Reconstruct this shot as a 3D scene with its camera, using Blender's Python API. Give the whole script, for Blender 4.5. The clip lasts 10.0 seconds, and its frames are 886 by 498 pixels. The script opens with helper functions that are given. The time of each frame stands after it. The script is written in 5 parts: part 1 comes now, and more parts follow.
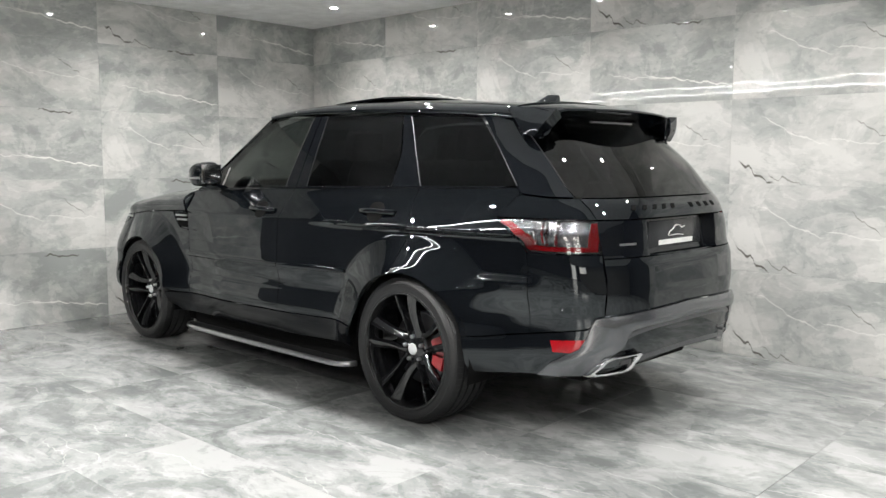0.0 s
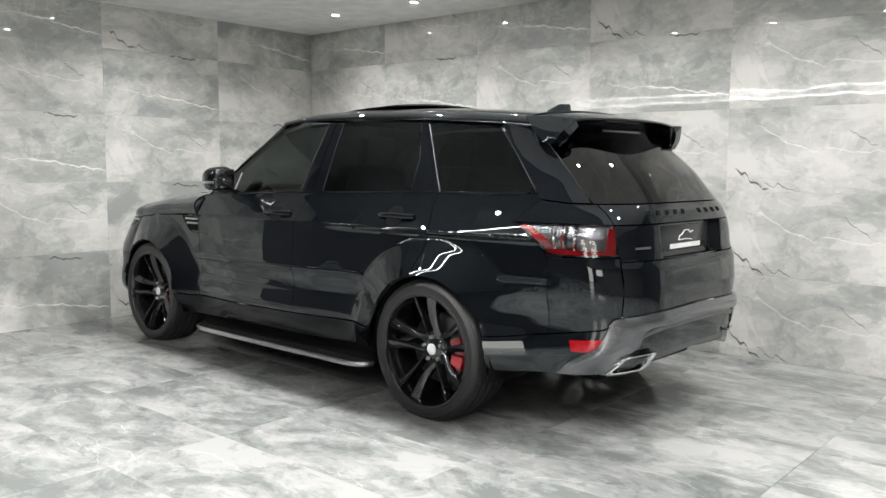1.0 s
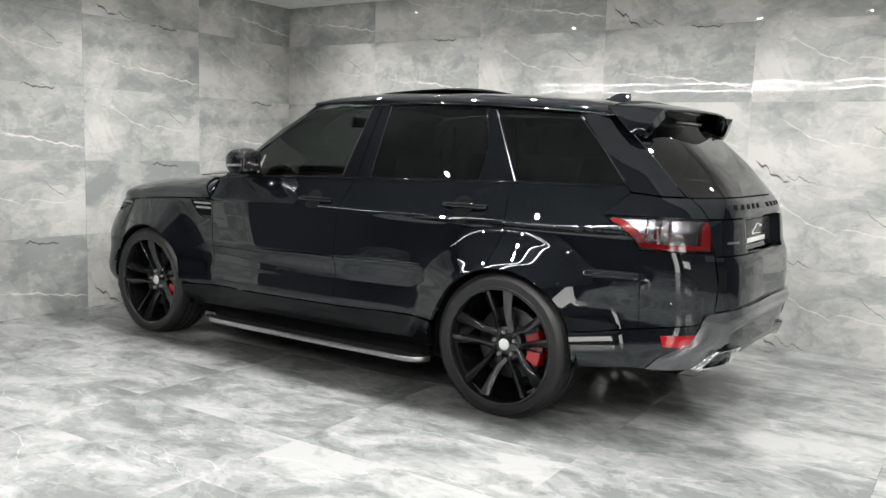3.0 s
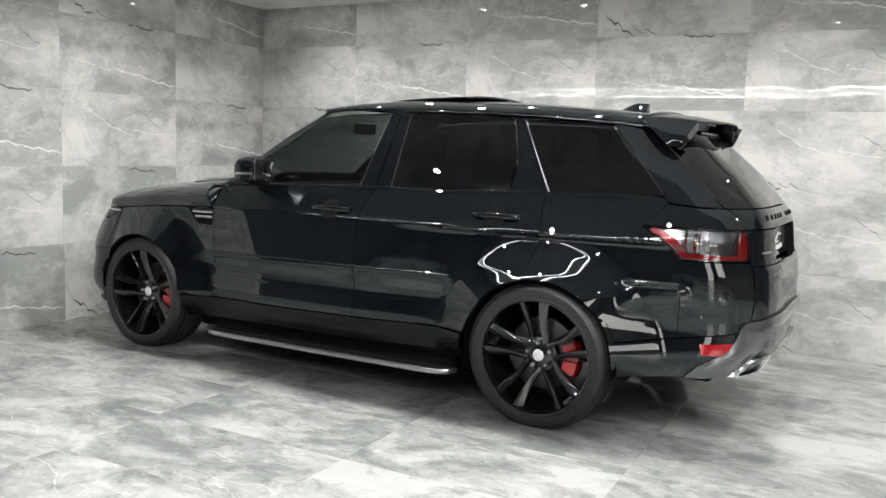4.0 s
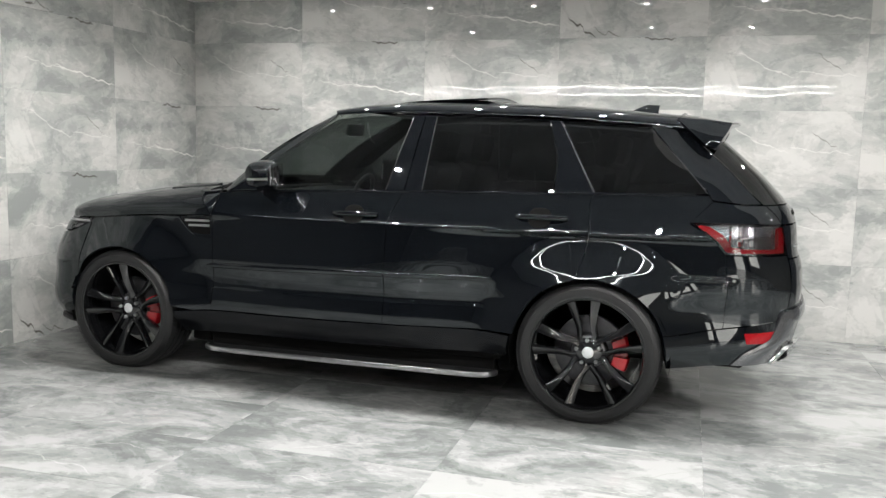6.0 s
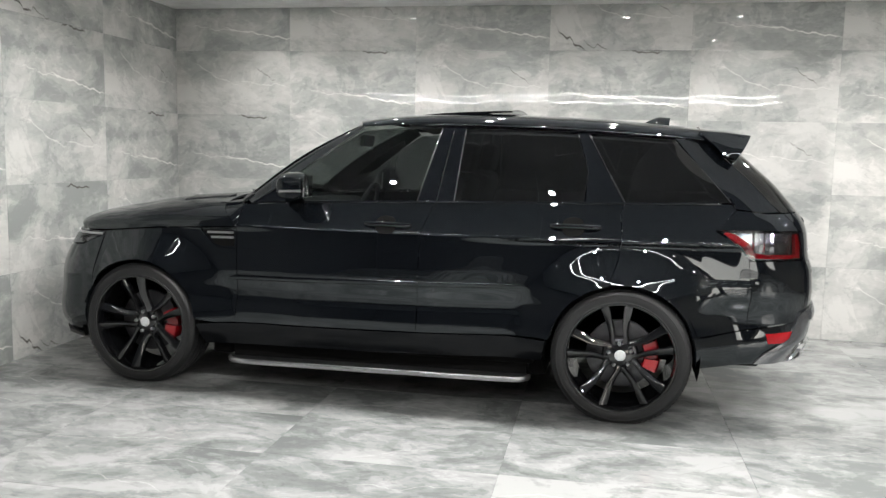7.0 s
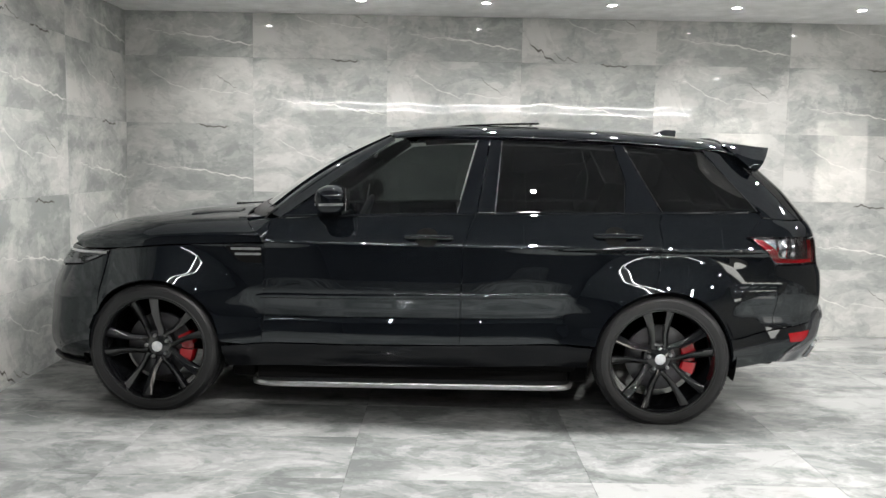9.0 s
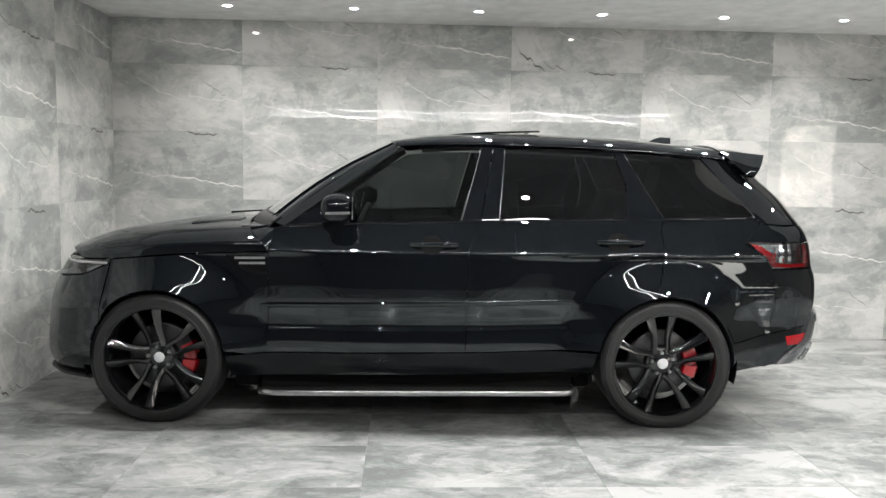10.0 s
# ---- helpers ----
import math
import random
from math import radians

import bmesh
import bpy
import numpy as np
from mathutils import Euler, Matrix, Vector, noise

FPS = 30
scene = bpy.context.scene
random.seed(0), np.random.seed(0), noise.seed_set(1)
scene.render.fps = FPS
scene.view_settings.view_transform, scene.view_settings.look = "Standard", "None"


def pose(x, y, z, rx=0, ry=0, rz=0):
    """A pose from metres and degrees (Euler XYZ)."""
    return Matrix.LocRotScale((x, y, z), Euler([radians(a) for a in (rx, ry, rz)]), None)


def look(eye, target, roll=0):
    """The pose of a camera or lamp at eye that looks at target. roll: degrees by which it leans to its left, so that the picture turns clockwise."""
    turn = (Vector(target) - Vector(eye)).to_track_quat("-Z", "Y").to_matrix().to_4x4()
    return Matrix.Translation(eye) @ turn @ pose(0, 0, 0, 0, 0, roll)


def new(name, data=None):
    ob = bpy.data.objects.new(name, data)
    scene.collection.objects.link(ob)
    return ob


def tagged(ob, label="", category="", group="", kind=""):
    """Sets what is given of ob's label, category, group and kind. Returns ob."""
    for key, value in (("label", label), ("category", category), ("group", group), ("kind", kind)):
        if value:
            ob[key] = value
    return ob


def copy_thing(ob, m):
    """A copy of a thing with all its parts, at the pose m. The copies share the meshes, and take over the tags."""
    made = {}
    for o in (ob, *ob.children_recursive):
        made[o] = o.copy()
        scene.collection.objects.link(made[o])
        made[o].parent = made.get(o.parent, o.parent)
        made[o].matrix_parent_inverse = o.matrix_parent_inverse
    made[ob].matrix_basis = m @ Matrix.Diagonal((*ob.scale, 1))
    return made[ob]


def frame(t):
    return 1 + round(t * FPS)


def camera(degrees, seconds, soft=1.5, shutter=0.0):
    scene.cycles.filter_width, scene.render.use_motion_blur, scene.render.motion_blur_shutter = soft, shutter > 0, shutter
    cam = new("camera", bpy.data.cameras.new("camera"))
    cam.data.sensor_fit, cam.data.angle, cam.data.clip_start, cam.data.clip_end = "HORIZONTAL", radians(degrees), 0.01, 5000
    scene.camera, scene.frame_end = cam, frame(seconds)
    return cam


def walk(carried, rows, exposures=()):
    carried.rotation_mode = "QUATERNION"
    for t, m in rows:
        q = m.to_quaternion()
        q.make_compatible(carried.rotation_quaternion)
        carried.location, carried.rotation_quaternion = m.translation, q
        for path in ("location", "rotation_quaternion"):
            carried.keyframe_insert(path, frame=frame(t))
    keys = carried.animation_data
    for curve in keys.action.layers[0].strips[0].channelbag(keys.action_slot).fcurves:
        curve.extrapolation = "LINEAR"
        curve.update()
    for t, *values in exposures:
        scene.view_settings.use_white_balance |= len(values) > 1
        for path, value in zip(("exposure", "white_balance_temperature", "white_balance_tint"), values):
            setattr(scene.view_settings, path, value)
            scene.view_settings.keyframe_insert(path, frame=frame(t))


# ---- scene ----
cam = camera(55.9, 10.0)
PATH = [
    (0, (4.474, -3.911, 1.335), (3.123, -2.451, 1.127), 0.1),
    (0.5, (4.429, -4.029, 1.336), (3.098, -2.55, 1.135), 0.3),
    (1, (4.389, -4.183, 1.348), (3.087, -2.678, 1.149), 0.4),
    (1.5, (4.202, -4.365, 1.358), (2.938, -2.829, 1.155), 0.6),
    (2, (3.976, -4.507, 1.363), (2.763, -2.933, 1.141), 1.0),
    (2.5, (3.756, -4.551, 1.363), (2.6, -2.937, 1.126), 1.4),
    (4, (2.986, -4.869, 1.413), (2.059, -3.113, 1.174), 1.9),
    (4.5, (2.72, -5.023, 1.426), (1.882, -3.223, 1.184), 1.8),
    (5, (2.47, -5.168, 1.423), (1.719, -3.33, 1.181), 1.6),
    (5.5, (2.205, -5.202, 1.422), (1.551, -3.328, 1.177), 1.4),
    (7, (1.314, -5.514, 1.467), (0.951, -3.561, 1.235), 1.2),
    (7.5, (0.985, -5.636, 1.474), (0.721, -3.667, 1.244), 1.2),
    (8, (0.701, -5.592, 1.453), (0.537, -3.611, 1.229), 1.1),
    (8.5, (0.415, -5.585, 1.47), (0.346, -3.598, 1.251), 1.0),
    (9, (0.186, -5.588, 1.472), (0.193, -3.599, 1.264), 1.1),
    (9.5, (0.069, -5.549, 1.474), (0.132, -3.56, 1.275), 1.0),
    (10, (-0.048, -5.603, 1.481), (0.044, -3.614, 1.288), 0.9),
]
walk(cam, [(t, look(eye, target, roll)) for t, eye, target, roll in PATH])

# ---- room dimensions ----
WALL_X, WALL_Y, CEIL = -2.53, 1.67, 2.70      # left wall, back wall, ceiling height
FAR_X, FAR_Y = 7.6, -8.4                      # unseen right wall, unseen front wall
ROWS_Z = [0.0, 0.595, 1.185, 1.760, 2.325, CEIL]
TILE_W = 1.147
SIDE_END = -2.50                              # front end of the tiled side wall, out of view
TILE_END = 4.62                               # where the tiled wall ends, out of view

# ---- light ----
world = bpy.data.worlds.new("world")
world.use_nodes = True
world.node_tree.nodes["Background"].inputs[0].default_value = (0.02, 0.02, 0.022, 1)
world.node_tree.nodes["Background"].inputs[1].default_value = 0.3
scene.world = world
scene.view_settings.exposure = 0.36
LAMP_WATTS = 18.5
LAMP_X = [-1.43 + 0.97 * k for k in range(8)]
LAMP_Y = [1.03, -0.55, -2.78, -4.40, -5.95]
FRONT_LAMP_X = [-0.70 + 1.55 * k for k in range(5)]


# ---- materials ----
def material(name):
    m = bpy.data.materials.new(name)
    m.use_nodes = True
    nt = m.node_tree
    return m, nt, nt.nodes["Principled BSDF"]


def put(nt, kind, **values):
    n = nt.nodes.new(kind)
    for key, value in values.items():
        if key in n.inputs:
            n.inputs[key].default_value = value
    return n


def maths(nt, op, a, b=None, c=None, clamp=False):
    n = nt.nodes.new("ShaderNodeMath")
    n.operation, n.use_clamp = op, clamp
    for k, v in enumerate((a, b, c)):
        if v is None:
            continue
        if isinstance(v, (int, float)):
            n.inputs[k].default_value = v
        else:
            nt.links.new(v, n.inputs[k])
    return n.outputs[0]


def ramp(nt, fac, stops):
    n = nt.nodes.new("ShaderNodeValToRGB")
    els = n.color_ramp.elements
    while len(els) < len(stops):
        els.new(0.5)
    for e, (p, c) in zip(els, stops):
        e.position = p
        e.color = (c, c, c, 1) if isinstance(c, (int, float)) else (*c, 1)
    nt.links.new(fac, n.inputs[0])
    return n.outputs[0]


def blend(nt, kind, fac, a, b):
    n = nt.nodes.new("ShaderNodeMix")
    n.data_type, n.blend_type = "RGBA", kind
    for sock, v in ((n.inputs[0], fac), (n.inputs[6], a), (n.inputs[7], b)):
        if isinstance(v, (int, float)):
            sock.default_value = v
        elif isinstance(v, tuple):
            sock.default_value = (*v, 1)
        else:
            nt.links.new(v, sock)
    return n.outputs[2]


def noise_tex(nt, vec, scale, detail=4.0, rough=0.55, distortion=0.0):
    n = put(nt, "ShaderNodeTexNoise", Scale=scale, Detail=detail, Roughness=rough, Distortion=distortion)
    nt.links.new(vec, n.inputs["Vector"])
    return n


def simple(name, colour, rough=0.5, metal=0.0, coat=0.0, grain=0.0, scale=60.0, spec=0.5):
    """A surface of one colour with fine variation in tone, gloss and relief."""
    m, nt, b = material(name)
    co = nt.nodes.new("ShaderNodeTexCoord").outputs["Object"]
    n1 = noise_tex(nt, co, scale, 3)
    n2 = noise_tex(nt, co, scale * 0.07, 2)
    mix = maths(nt, "MULTIPLY_ADD", n1.outputs[0], 0.5, maths(nt, "MULTIPLY", n2.outputs[0], 0.5))
    tone = ramp(nt, mix, [(0.3, tuple(c * 0.8 for c in colour)), (0.7, tuple(min(1, c * 1.2) for c in colour))])
    nt.links.new(tone, b.inputs["Base Color"])
    b.inputs["Roughness"].default_value, b.inputs["Metallic"].default_value = rough, metal
    b.inputs["Coat Weight"].default_value, b.inputs["Coat Roughness"].default_value = coat, 0.02
    b.inputs["Specular IOR Level"].default_value = spec
    if grain:
        bump = put(nt, "ShaderNodeBump", Strength=grain, Distance=0.002)
        nt.links.new(n1.outputs[0], bump.inputs["Height"])
        nt.links.new(bump.outputs[0], b.inputs["Normal"])
    return m


def marble(name, light, dark, gloss, prints=True, vein=1.0, cell=1.0, contrast=1.0):
    """Polished grey marble-look porcelain. prints: the wall's two bookmatched prints, told by the object's colour (red: the veined print, green: a crack low
    beside its edge, blue: tone; alpha: half the tile's height); otherwise another print on every tile."""
    m, nt, b = material(name)
    tc = nt.nodes.new("ShaderNodeTexCoord").outputs["Object"]
    info = nt.nodes.new("ShaderNodeObjectInfo")
    rnd = info.outputs["Random"]
    tint = nt.nodes.new("ShaderNodeSeparateColor")
    nt.links.new(info.outputs["Color"], tint.inputs[0])
    veined, cracked, tone = tint.outputs[0], tint.outputs[1], tint.outputs[2]
    sep = nt.nodes.new("ShaderNodeSeparateXYZ")
    nt.links.new(tc, sep.inputs[0])
    X, Z = sep.outputs[0], sep.outputs[2]
    die = lambda k: maths(nt, "FRACT", maths(nt, "MULTIPLY", rnd, k))
    # U runs along the tile as one faces it, V up from its lower edge
    U = maths(nt, "SUBTRACT", 0.5735, X)
    V = maths(nt, "ADD", Z, info.outputs["Alpha"])
    place = nt.nodes.new("ShaderNodeCombineXYZ")
    if prints:
        variant = maths(nt, "FLOOR", maths(nt, "MULTIPLY", rnd, 3.0))
        nt.links.new(maths(nt, "ADD", U, maths(nt, "MULTIPLY", variant, 0.31)), place.inputs[0])
        nt.links.new(maths(nt, "MULTIPLY_ADD", veined, 7.3, maths(nt, "MULTIPLY", variant, 5.9)), place.inputs[1])
        nt.links.new(V, place.inputs[2])
    else:
        for k, f in enumerate((37.0, 61.0, 23.0)):
            nt.links.new(maths(nt, "MULTIPLY_ADD", rnd, f, sep.outputs[k]), place.inputs[k])
    squash = nt.nodes.new("ShaderNodeVectorMath")
    squash.operation = "MULTIPLY"
    squash.inputs[1].default_value = (0.8, 1.0, 1.3)
    nt.links.new(place.outputs[0], squash.inputs[0])
    co = squash.outputs[0]
    big = noise_tex(nt, co, 1.2 * cell, 3, 0.5, 0.2).outputs[0]
    ragged = noise_tex(nt, co, 1.7 * cell, 12, 0.63, 0.6).outputs[0]
    smaller = noise_tex(nt, co, 4.2 * cell, 12, 0.66, 0.7).outputs[0]
    fine = noise_tex(nt, co, 19.0, 8, 0.70).outputs[0]
    patch = ramp(nt, ragged, [(0.40, 0.0), (0.425, 0.30), (0.478, 0.34), (0.492, 0.68), (0.55, 0.74), (0.565, 1.0)])
    patch2 = ramp(nt, smaller, [(0.41, 0.0), (0.45, 0.42), (0.55, 0.56), (0.59, 1.0)])
    cloud = maths(nt, "MULTIPLY_ADD", big, 0.52, maths(nt, "MULTIPLY_ADD", patch, 0.26, maths(nt, "MULTIPLY_ADD", patch2, 0.17, maths(nt, "MULTIPLY_ADD", fine, 0.26, -0.105))))
    if prints:
        cloud = maths(nt, "ADD", cloud, maths(nt, "MULTIPLY", maths(nt, "SUBTRACT", tone, 0.5), 0.6))
        # the plain print has a pale field in its lower corner
        field = maths(nt, "MULTIPLY", ramp(nt, maths(nt, "MULTIPLY_ADD", ragged, 0.5, U), [(0.55, 1.0), (0.72, 0.0)]), ramp(nt, maths(nt, "MULTIPLY_ADD", smaller, 0.3, V), [(0.42, 1.0), (0.50, 0.0)]))
        cloud = maths(nt, "MULTIPLY_ADD", maths(nt, "MULTIPLY", field, maths(nt, "SUBTRACT", 1.0, veined)), 0.16, cloud)
        # the veined one a dusky upper half
        dusk = maths(nt, "MULTIPLY", ramp(nt, maths(nt, "MULTIPLY_ADD", ragged, -0.4, V), [(0.06, 0.0), (0.16, 1.0)]), veined)
        cloud = maths(nt, "MULTIPLY_ADD", dusk, -0.07, cloud)
    else:
        cloud = maths(nt, "ADD", cloud, maths(nt, "MULTIPLY", maths(nt, "SUBTRACT", die(11.3), 0.5), 0.10))
    mean = tuple((l + d) / 2 for l, d in zip(light, dark))
    cloud = maths(nt, "MULTIPLY_ADD", cloud, contrast, 0.5 - 0.5 * contrast)
    col = ramp(nt, cloud, [(0.28, dark), (0.40, tuple(0.55 * d + 0.45 * k for d, k in zip(dark, mean))), (0.52, mean), (0.72, light)])

    def line_noise(scale, detail, along):
        w = nt.nodes.new("ShaderNodeTexNoise")
        w.noise_dimensions = "1D"
        w.inputs["Scale"].default_value, w.inputs["Detail"].default_value, w.inputs["Roughness"].default_value = scale, detail, 0.5
        nt.links.new(along, w.inputs["W"])
        return maths(nt, "SUBTRACT", w.outputs[0], 0.5)

    def stroke(u0, v0, u1, v1, wander, zig, wide, seed):
        """A wandering line from one place of the print to another: 1 on it, 0 off it."""
        along = maths(nt, "ADD", U, maths(nt, "MULTIPLY_ADD", rnd, 0.08, seed))
        line = maths(nt, "MULTIPLY_ADD", line_noise(5.0, 3, along), wander, maths(nt, "MULTIPLY", line_noise(13.0, 6, along), zig * 1.3))
        line = maths(nt, "ADD", line, maths(nt, "MULTIPLY_ADD", U, (v1 - v0) / (u1 - u0), v0 - u0 * (v1 - v0) / (u1 - u0)))
        off = maths(nt, "ABSOLUTE", maths(nt, "SUBTRACT", V, line))
        body = ramp(nt, maths(nt, "DIVIDE", off, maths(nt, "MULTIPLY_ADD", line_noise(14.0, 2, along), wide * 2.2, wide)), [(0.0, 1.0), (0.5, 0.8), (1.0, 0.0)])
        reach = maths(nt, "DIVIDE", maths(nt, "ABSOLUTE", maths(nt, "SUBTRACT", U, (u0 + u1) / 2)), (u1 - u0) / 2)
        return maths(nt, "MULTIPLY", body, ramp(nt, reach, [(0.75, 1.0), (1.0, 0.0)]))

    def wander(seed, slope, rough_amp, zig_amp, x_mid, x_half, wide, share=0.4):
        """A line anywhere on the tile."""
        along = maths(nt, "ADD", X, maths(nt, "MULTIPLY", rnd, 91.0 + seed * 17))
        line = maths(nt, "MULTIPLY_ADD", maths(nt, "SUBTRACT", die(7.7 + seed), 0.5), 0.5, maths(nt, "MULTIPLY", line_noise(2.2, 4, along), rough_amp))
        line = maths(nt, "ADD", line, maths(nt, "MULTIPLY", line_noise(17.0, 3, along), zig_amp))
        line = maths(nt, "ADD", line, maths(nt, "MULTIPLY", X, slope))
        off = maths(nt, "ABSOLUTE", maths(nt, "SUBTRACT", Z, line))
        body = ramp(nt, maths(nt, "DIVIDE", off, maths(nt, "MULTIPLY_ADD", line_noise(17.0, 2, along), wide * 1.6, wide)), [(0.0, 1.0), (0.45, 0.8), (1.0, 0.0)])
        centre = maths(nt, "MULTIPLY", maths(nt, "SUBTRACT", die(13.1 + seed * 3), 0.5), x_mid)
        reach = maths(nt, "DIVIDE", maths(nt, "ABSOLUTE", maths(nt, "SUBTRACT", X, centre)), x_half)
        on = maths(nt, "GREATER_THAN", die(19.7 + seed * 5), share)
        return maths(nt, "MULTIPLY", maths(nt, "MULTIPLY", body, ramp(nt, reach, [(0.45, 1.0), (1.0, 0.0)])), on)

    pale, black = (0.80, 0.79, 0.76), (0.075, 0.066, 0.054)
    plain = maths(nt, "SUBTRACT", 1.0, veined)
    if prints:
        lines = [(stroke(0.46, 0.205, 1.16, 0.095, 0.07, 0.016, 0.0072, 3.1), 0.9, veined, pale), (stroke(0.16, 0.225, 0.62, 0.175, 0.08, 0.02, 0.0045, 7.7), 0.55, veined, pale),
                 (stroke(0.20, 0.44, 0.66, 0.24, 0.10, 0.02, 0.0052, 5.2), 0.55, plain, pale), (stroke(0.62, 0.30, 1.12, 0.255, 0.07, 0.02, 0.0048, 8.8), 0.50, plain, pale),
                 (stroke(0.62, 0.565, 0.92, 0.540, 0.07, 0.05, 0.0078, 1.4), 0.9, veined, black), (stroke(0.055, 0.150, 0.31, 0.008, 0.06, 0.075, 0.0095, 2.6), 0.95, cracked, black),
                 (stroke(0.26, 0.060, 0.50, 0.015, 0.08, 0.08, 0.0055, 6.6), 0.65, cracked, black), (stroke(0.80, 0.41, 0.99, 0.30, 0.08, 0.07, 0.0060, 9.9), 0.6, plain, black)]
        for mask, strength, which, colour in lines:
            col = blend(nt, "MIX", maths(nt, "MULTIPLY", maths(nt, "MULTIPLY", mask, which), strength * vein), col, colour)
    else:
        for seed, slope, half in ((1.0, -0.16, 0.42), (2.4, 0.22, 0.30), (3.3, -0.3, 0.34)):
            col = blend(nt, "MIX", maths(nt, "MULTIPLY", wander(seed, slope, 0.26, 0.022, 0.9, half, 0.0042, 0.35), 0.62 * vein), col, pale)
        for seed, slope, half in ((4.1, -0.50, 0.26), (5.7, 0.34, 0.16)):
            col = blend(nt, "MIX", maths(nt, "MULTIPLY", wander(seed, slope, 0.20, 0.06, 1.0, half, 0.0048, 0.55), 0.65 * vein), col, black)
    nt.links.new(col, b.inputs["Base Color"])
    b.inputs["Roughness"].default_value = gloss
    b.inputs["Specular IOR Level"].default_value = 0.5
    # slight waviness of the glaze
    wave = noise_tex(nt, place.outputs[0], 3.0, 1)
    bump = put(nt, "ShaderNodeBump", Strength=0.28, Distance=0.006)
    nt.links.new(wave.outputs[0], bump.inputs["Height"])
    nt.links.new(bump.outputs[0], b.inputs["Normal"])
    return m


def glow(name, colour, strength):
    m, nt, b = material(name)
    b.inputs["Base Color"].default_value = (*colour, 1)
    b.inputs["Emission Color"].default_value = (*colour, 1)
    b.inputs["Emission Strength"].default_value = strength
    return m


def tinted_glass(name, tint, ior=1.5):
    """A thin tinted pane: it lets a little light through and mirrors the room by its angle."""
    m, nt, b = material(name)
    nt.nodes.remove(b)
    tr = put(nt, "ShaderNodeBsdfTransparent")
    tr.inputs[0].default_value = (*tint, 1)
    gl = put(nt, "ShaderNodeBsdfGlossy", Roughness=0.0)
    gl.inputs[0].default_value = (1, 1, 1, 1)
    fr = put(nt, "ShaderNodeFresnel", IOR=ior)
    mix = nt.nodes.new("ShaderNodeMixShader")
    nt.links.new(fr.outputs[0], mix.inputs[0])
    nt.links.new(tr.outputs[0], mix.inputs[1])
    nt.links.new(gl.outputs[0], mix.inputs[2])
    nt.links.new(mix.outputs[0], nt.nodes["Material Output"].inputs[0])
    return m


WALL_TILE = marble("wall_marble", (0.600, 0.594, 0.574), (0.290, 0.306, 0.297), 0.007, contrast=1.1)
FLOOR_TILE = marble("floor_marble", (0.330, 0.333, 0.329), (0.140, 0.150, 0.147), 0.09, False, 0.36, 1.35, 1.25)
GROUT = simple("grout", (0.50, 0.50, 0.48), 0.7, grain=0.3)
PLASTER = simple("white_plaster", (0.87, 0.87, 0.855), 0.75, grain=0.15, scale=90)
BEIGE = simple("brown_grey_plaster", (0.19, 0.177, 0.158), 0.7, grain=0.15, scale=90)
DIM_GREY = simple("dark_grey_paint", (0.150, 0.157, 0.168), 0.7, grain=0.15, scale=90)
CHARCOAL = simple("charcoal_paint", (0.052, 0.055, 0.060), 0.7, grain=0.15, scale=90)
WHITE_TRIM = simple("white_enamel", (0.82, 0.82, 0.80), 0.35)
LED = glow("lamp_lens", (1.0, 0.985, 0.96), 160.0)
DAYLIGHT = glow("daylight_outside", (1.0, 0.95, 0.88), 2.8)
STRIP = glow("led_strip", (1.0, 0.98, 0.94), 75.0)
PAINT = simple("black_paint", (0.0028, 0.0035, 0.0047), 0.010, 0.0, 0.0, scale=900, spec=0.85)
GLOSS_BLACK = simple("gloss_black_trim", (0.0032, 0.0038, 0.0052), 0.018, 0.0, 0.0, scale=500, spec=0.62)
for m in (PAINT, GLOSS_BLACK):                # a cool sheen
    m.node_tree.nodes["Principled BSDF"].inputs["Specular Tint"].default_value = (0.90, 0.965, 1.0, 1)
# gloss black darkened and dulled, for the shadowed floor a sill would mirror
SILL_SHADED = simple("gloss_black_shaded_sill", (0.0025, 0.0030, 0.0040), 0.05, scale=500, spec=0.22)
SATIN_BLACK = simple("satin_black_plastic", (0.012, 0.012, 0.0125), 0.42, grain=0.25, scale=700)
# near black, almost no gloss: the missing light of hollows is put into the colour
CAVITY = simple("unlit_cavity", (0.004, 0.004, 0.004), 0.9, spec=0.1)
RUBBER = simple("tyre_rubber", (0.0135, 0.0138, 0.0145), 0.46, grain=0.35, scale=300, spec=0.45)
RIM_BLACK = simple("gloss_black_alloy", (0.0055, 0.0058, 0.0066), 0.035, 0.0, 0.0, scale=400, spec=0.95)
EDGE_METAL = simple("dull_metal_edge", (0.12, 0.12, 0.125), 0.30, 1.0)
STEEL = simple("brushed_steel", (0.55, 0.55, 0.56), 0.28, 1.0, grain=0.1, scale=400)
CAST = simple("cast_iron", (0.10, 0.10, 0.105), 0.38, 1.0, grain=0.4, scale=250)
SILVER = simple("silver_paint", (0.16, 0.165, 0.175), 0.24, 0.8, 0.5, scale=1500)
CHROME = simple("chrome", (0.75, 0.75, 0.76), 0.08, 1.0)
RED_PAINT = simple("red_caliper_paint", (0.24, 0.004, 0.008), 0.2, 0.0, 0.8, scale=200)
CAP_WHITE = simple("pale_cap", (0.55, 0.56, 0.57), 0.35, 0.2)
SIDE_GLASS = tinted_glass("front_side_glass", (0.20, 0.22, 0.215), 1.66)
PRIVACY = tinted_glass("privacy_glass", (0.030, 0.034, 0.037), 1.72)
SCREEN_GLASS = tinted_glass("windscreen_glass", (0.42, 0.46, 0.44))
LAMP_RED = simple("red_lens", (0.27, 0.003, 0.007), 0.08, 0.0, 0.5, scale=120)
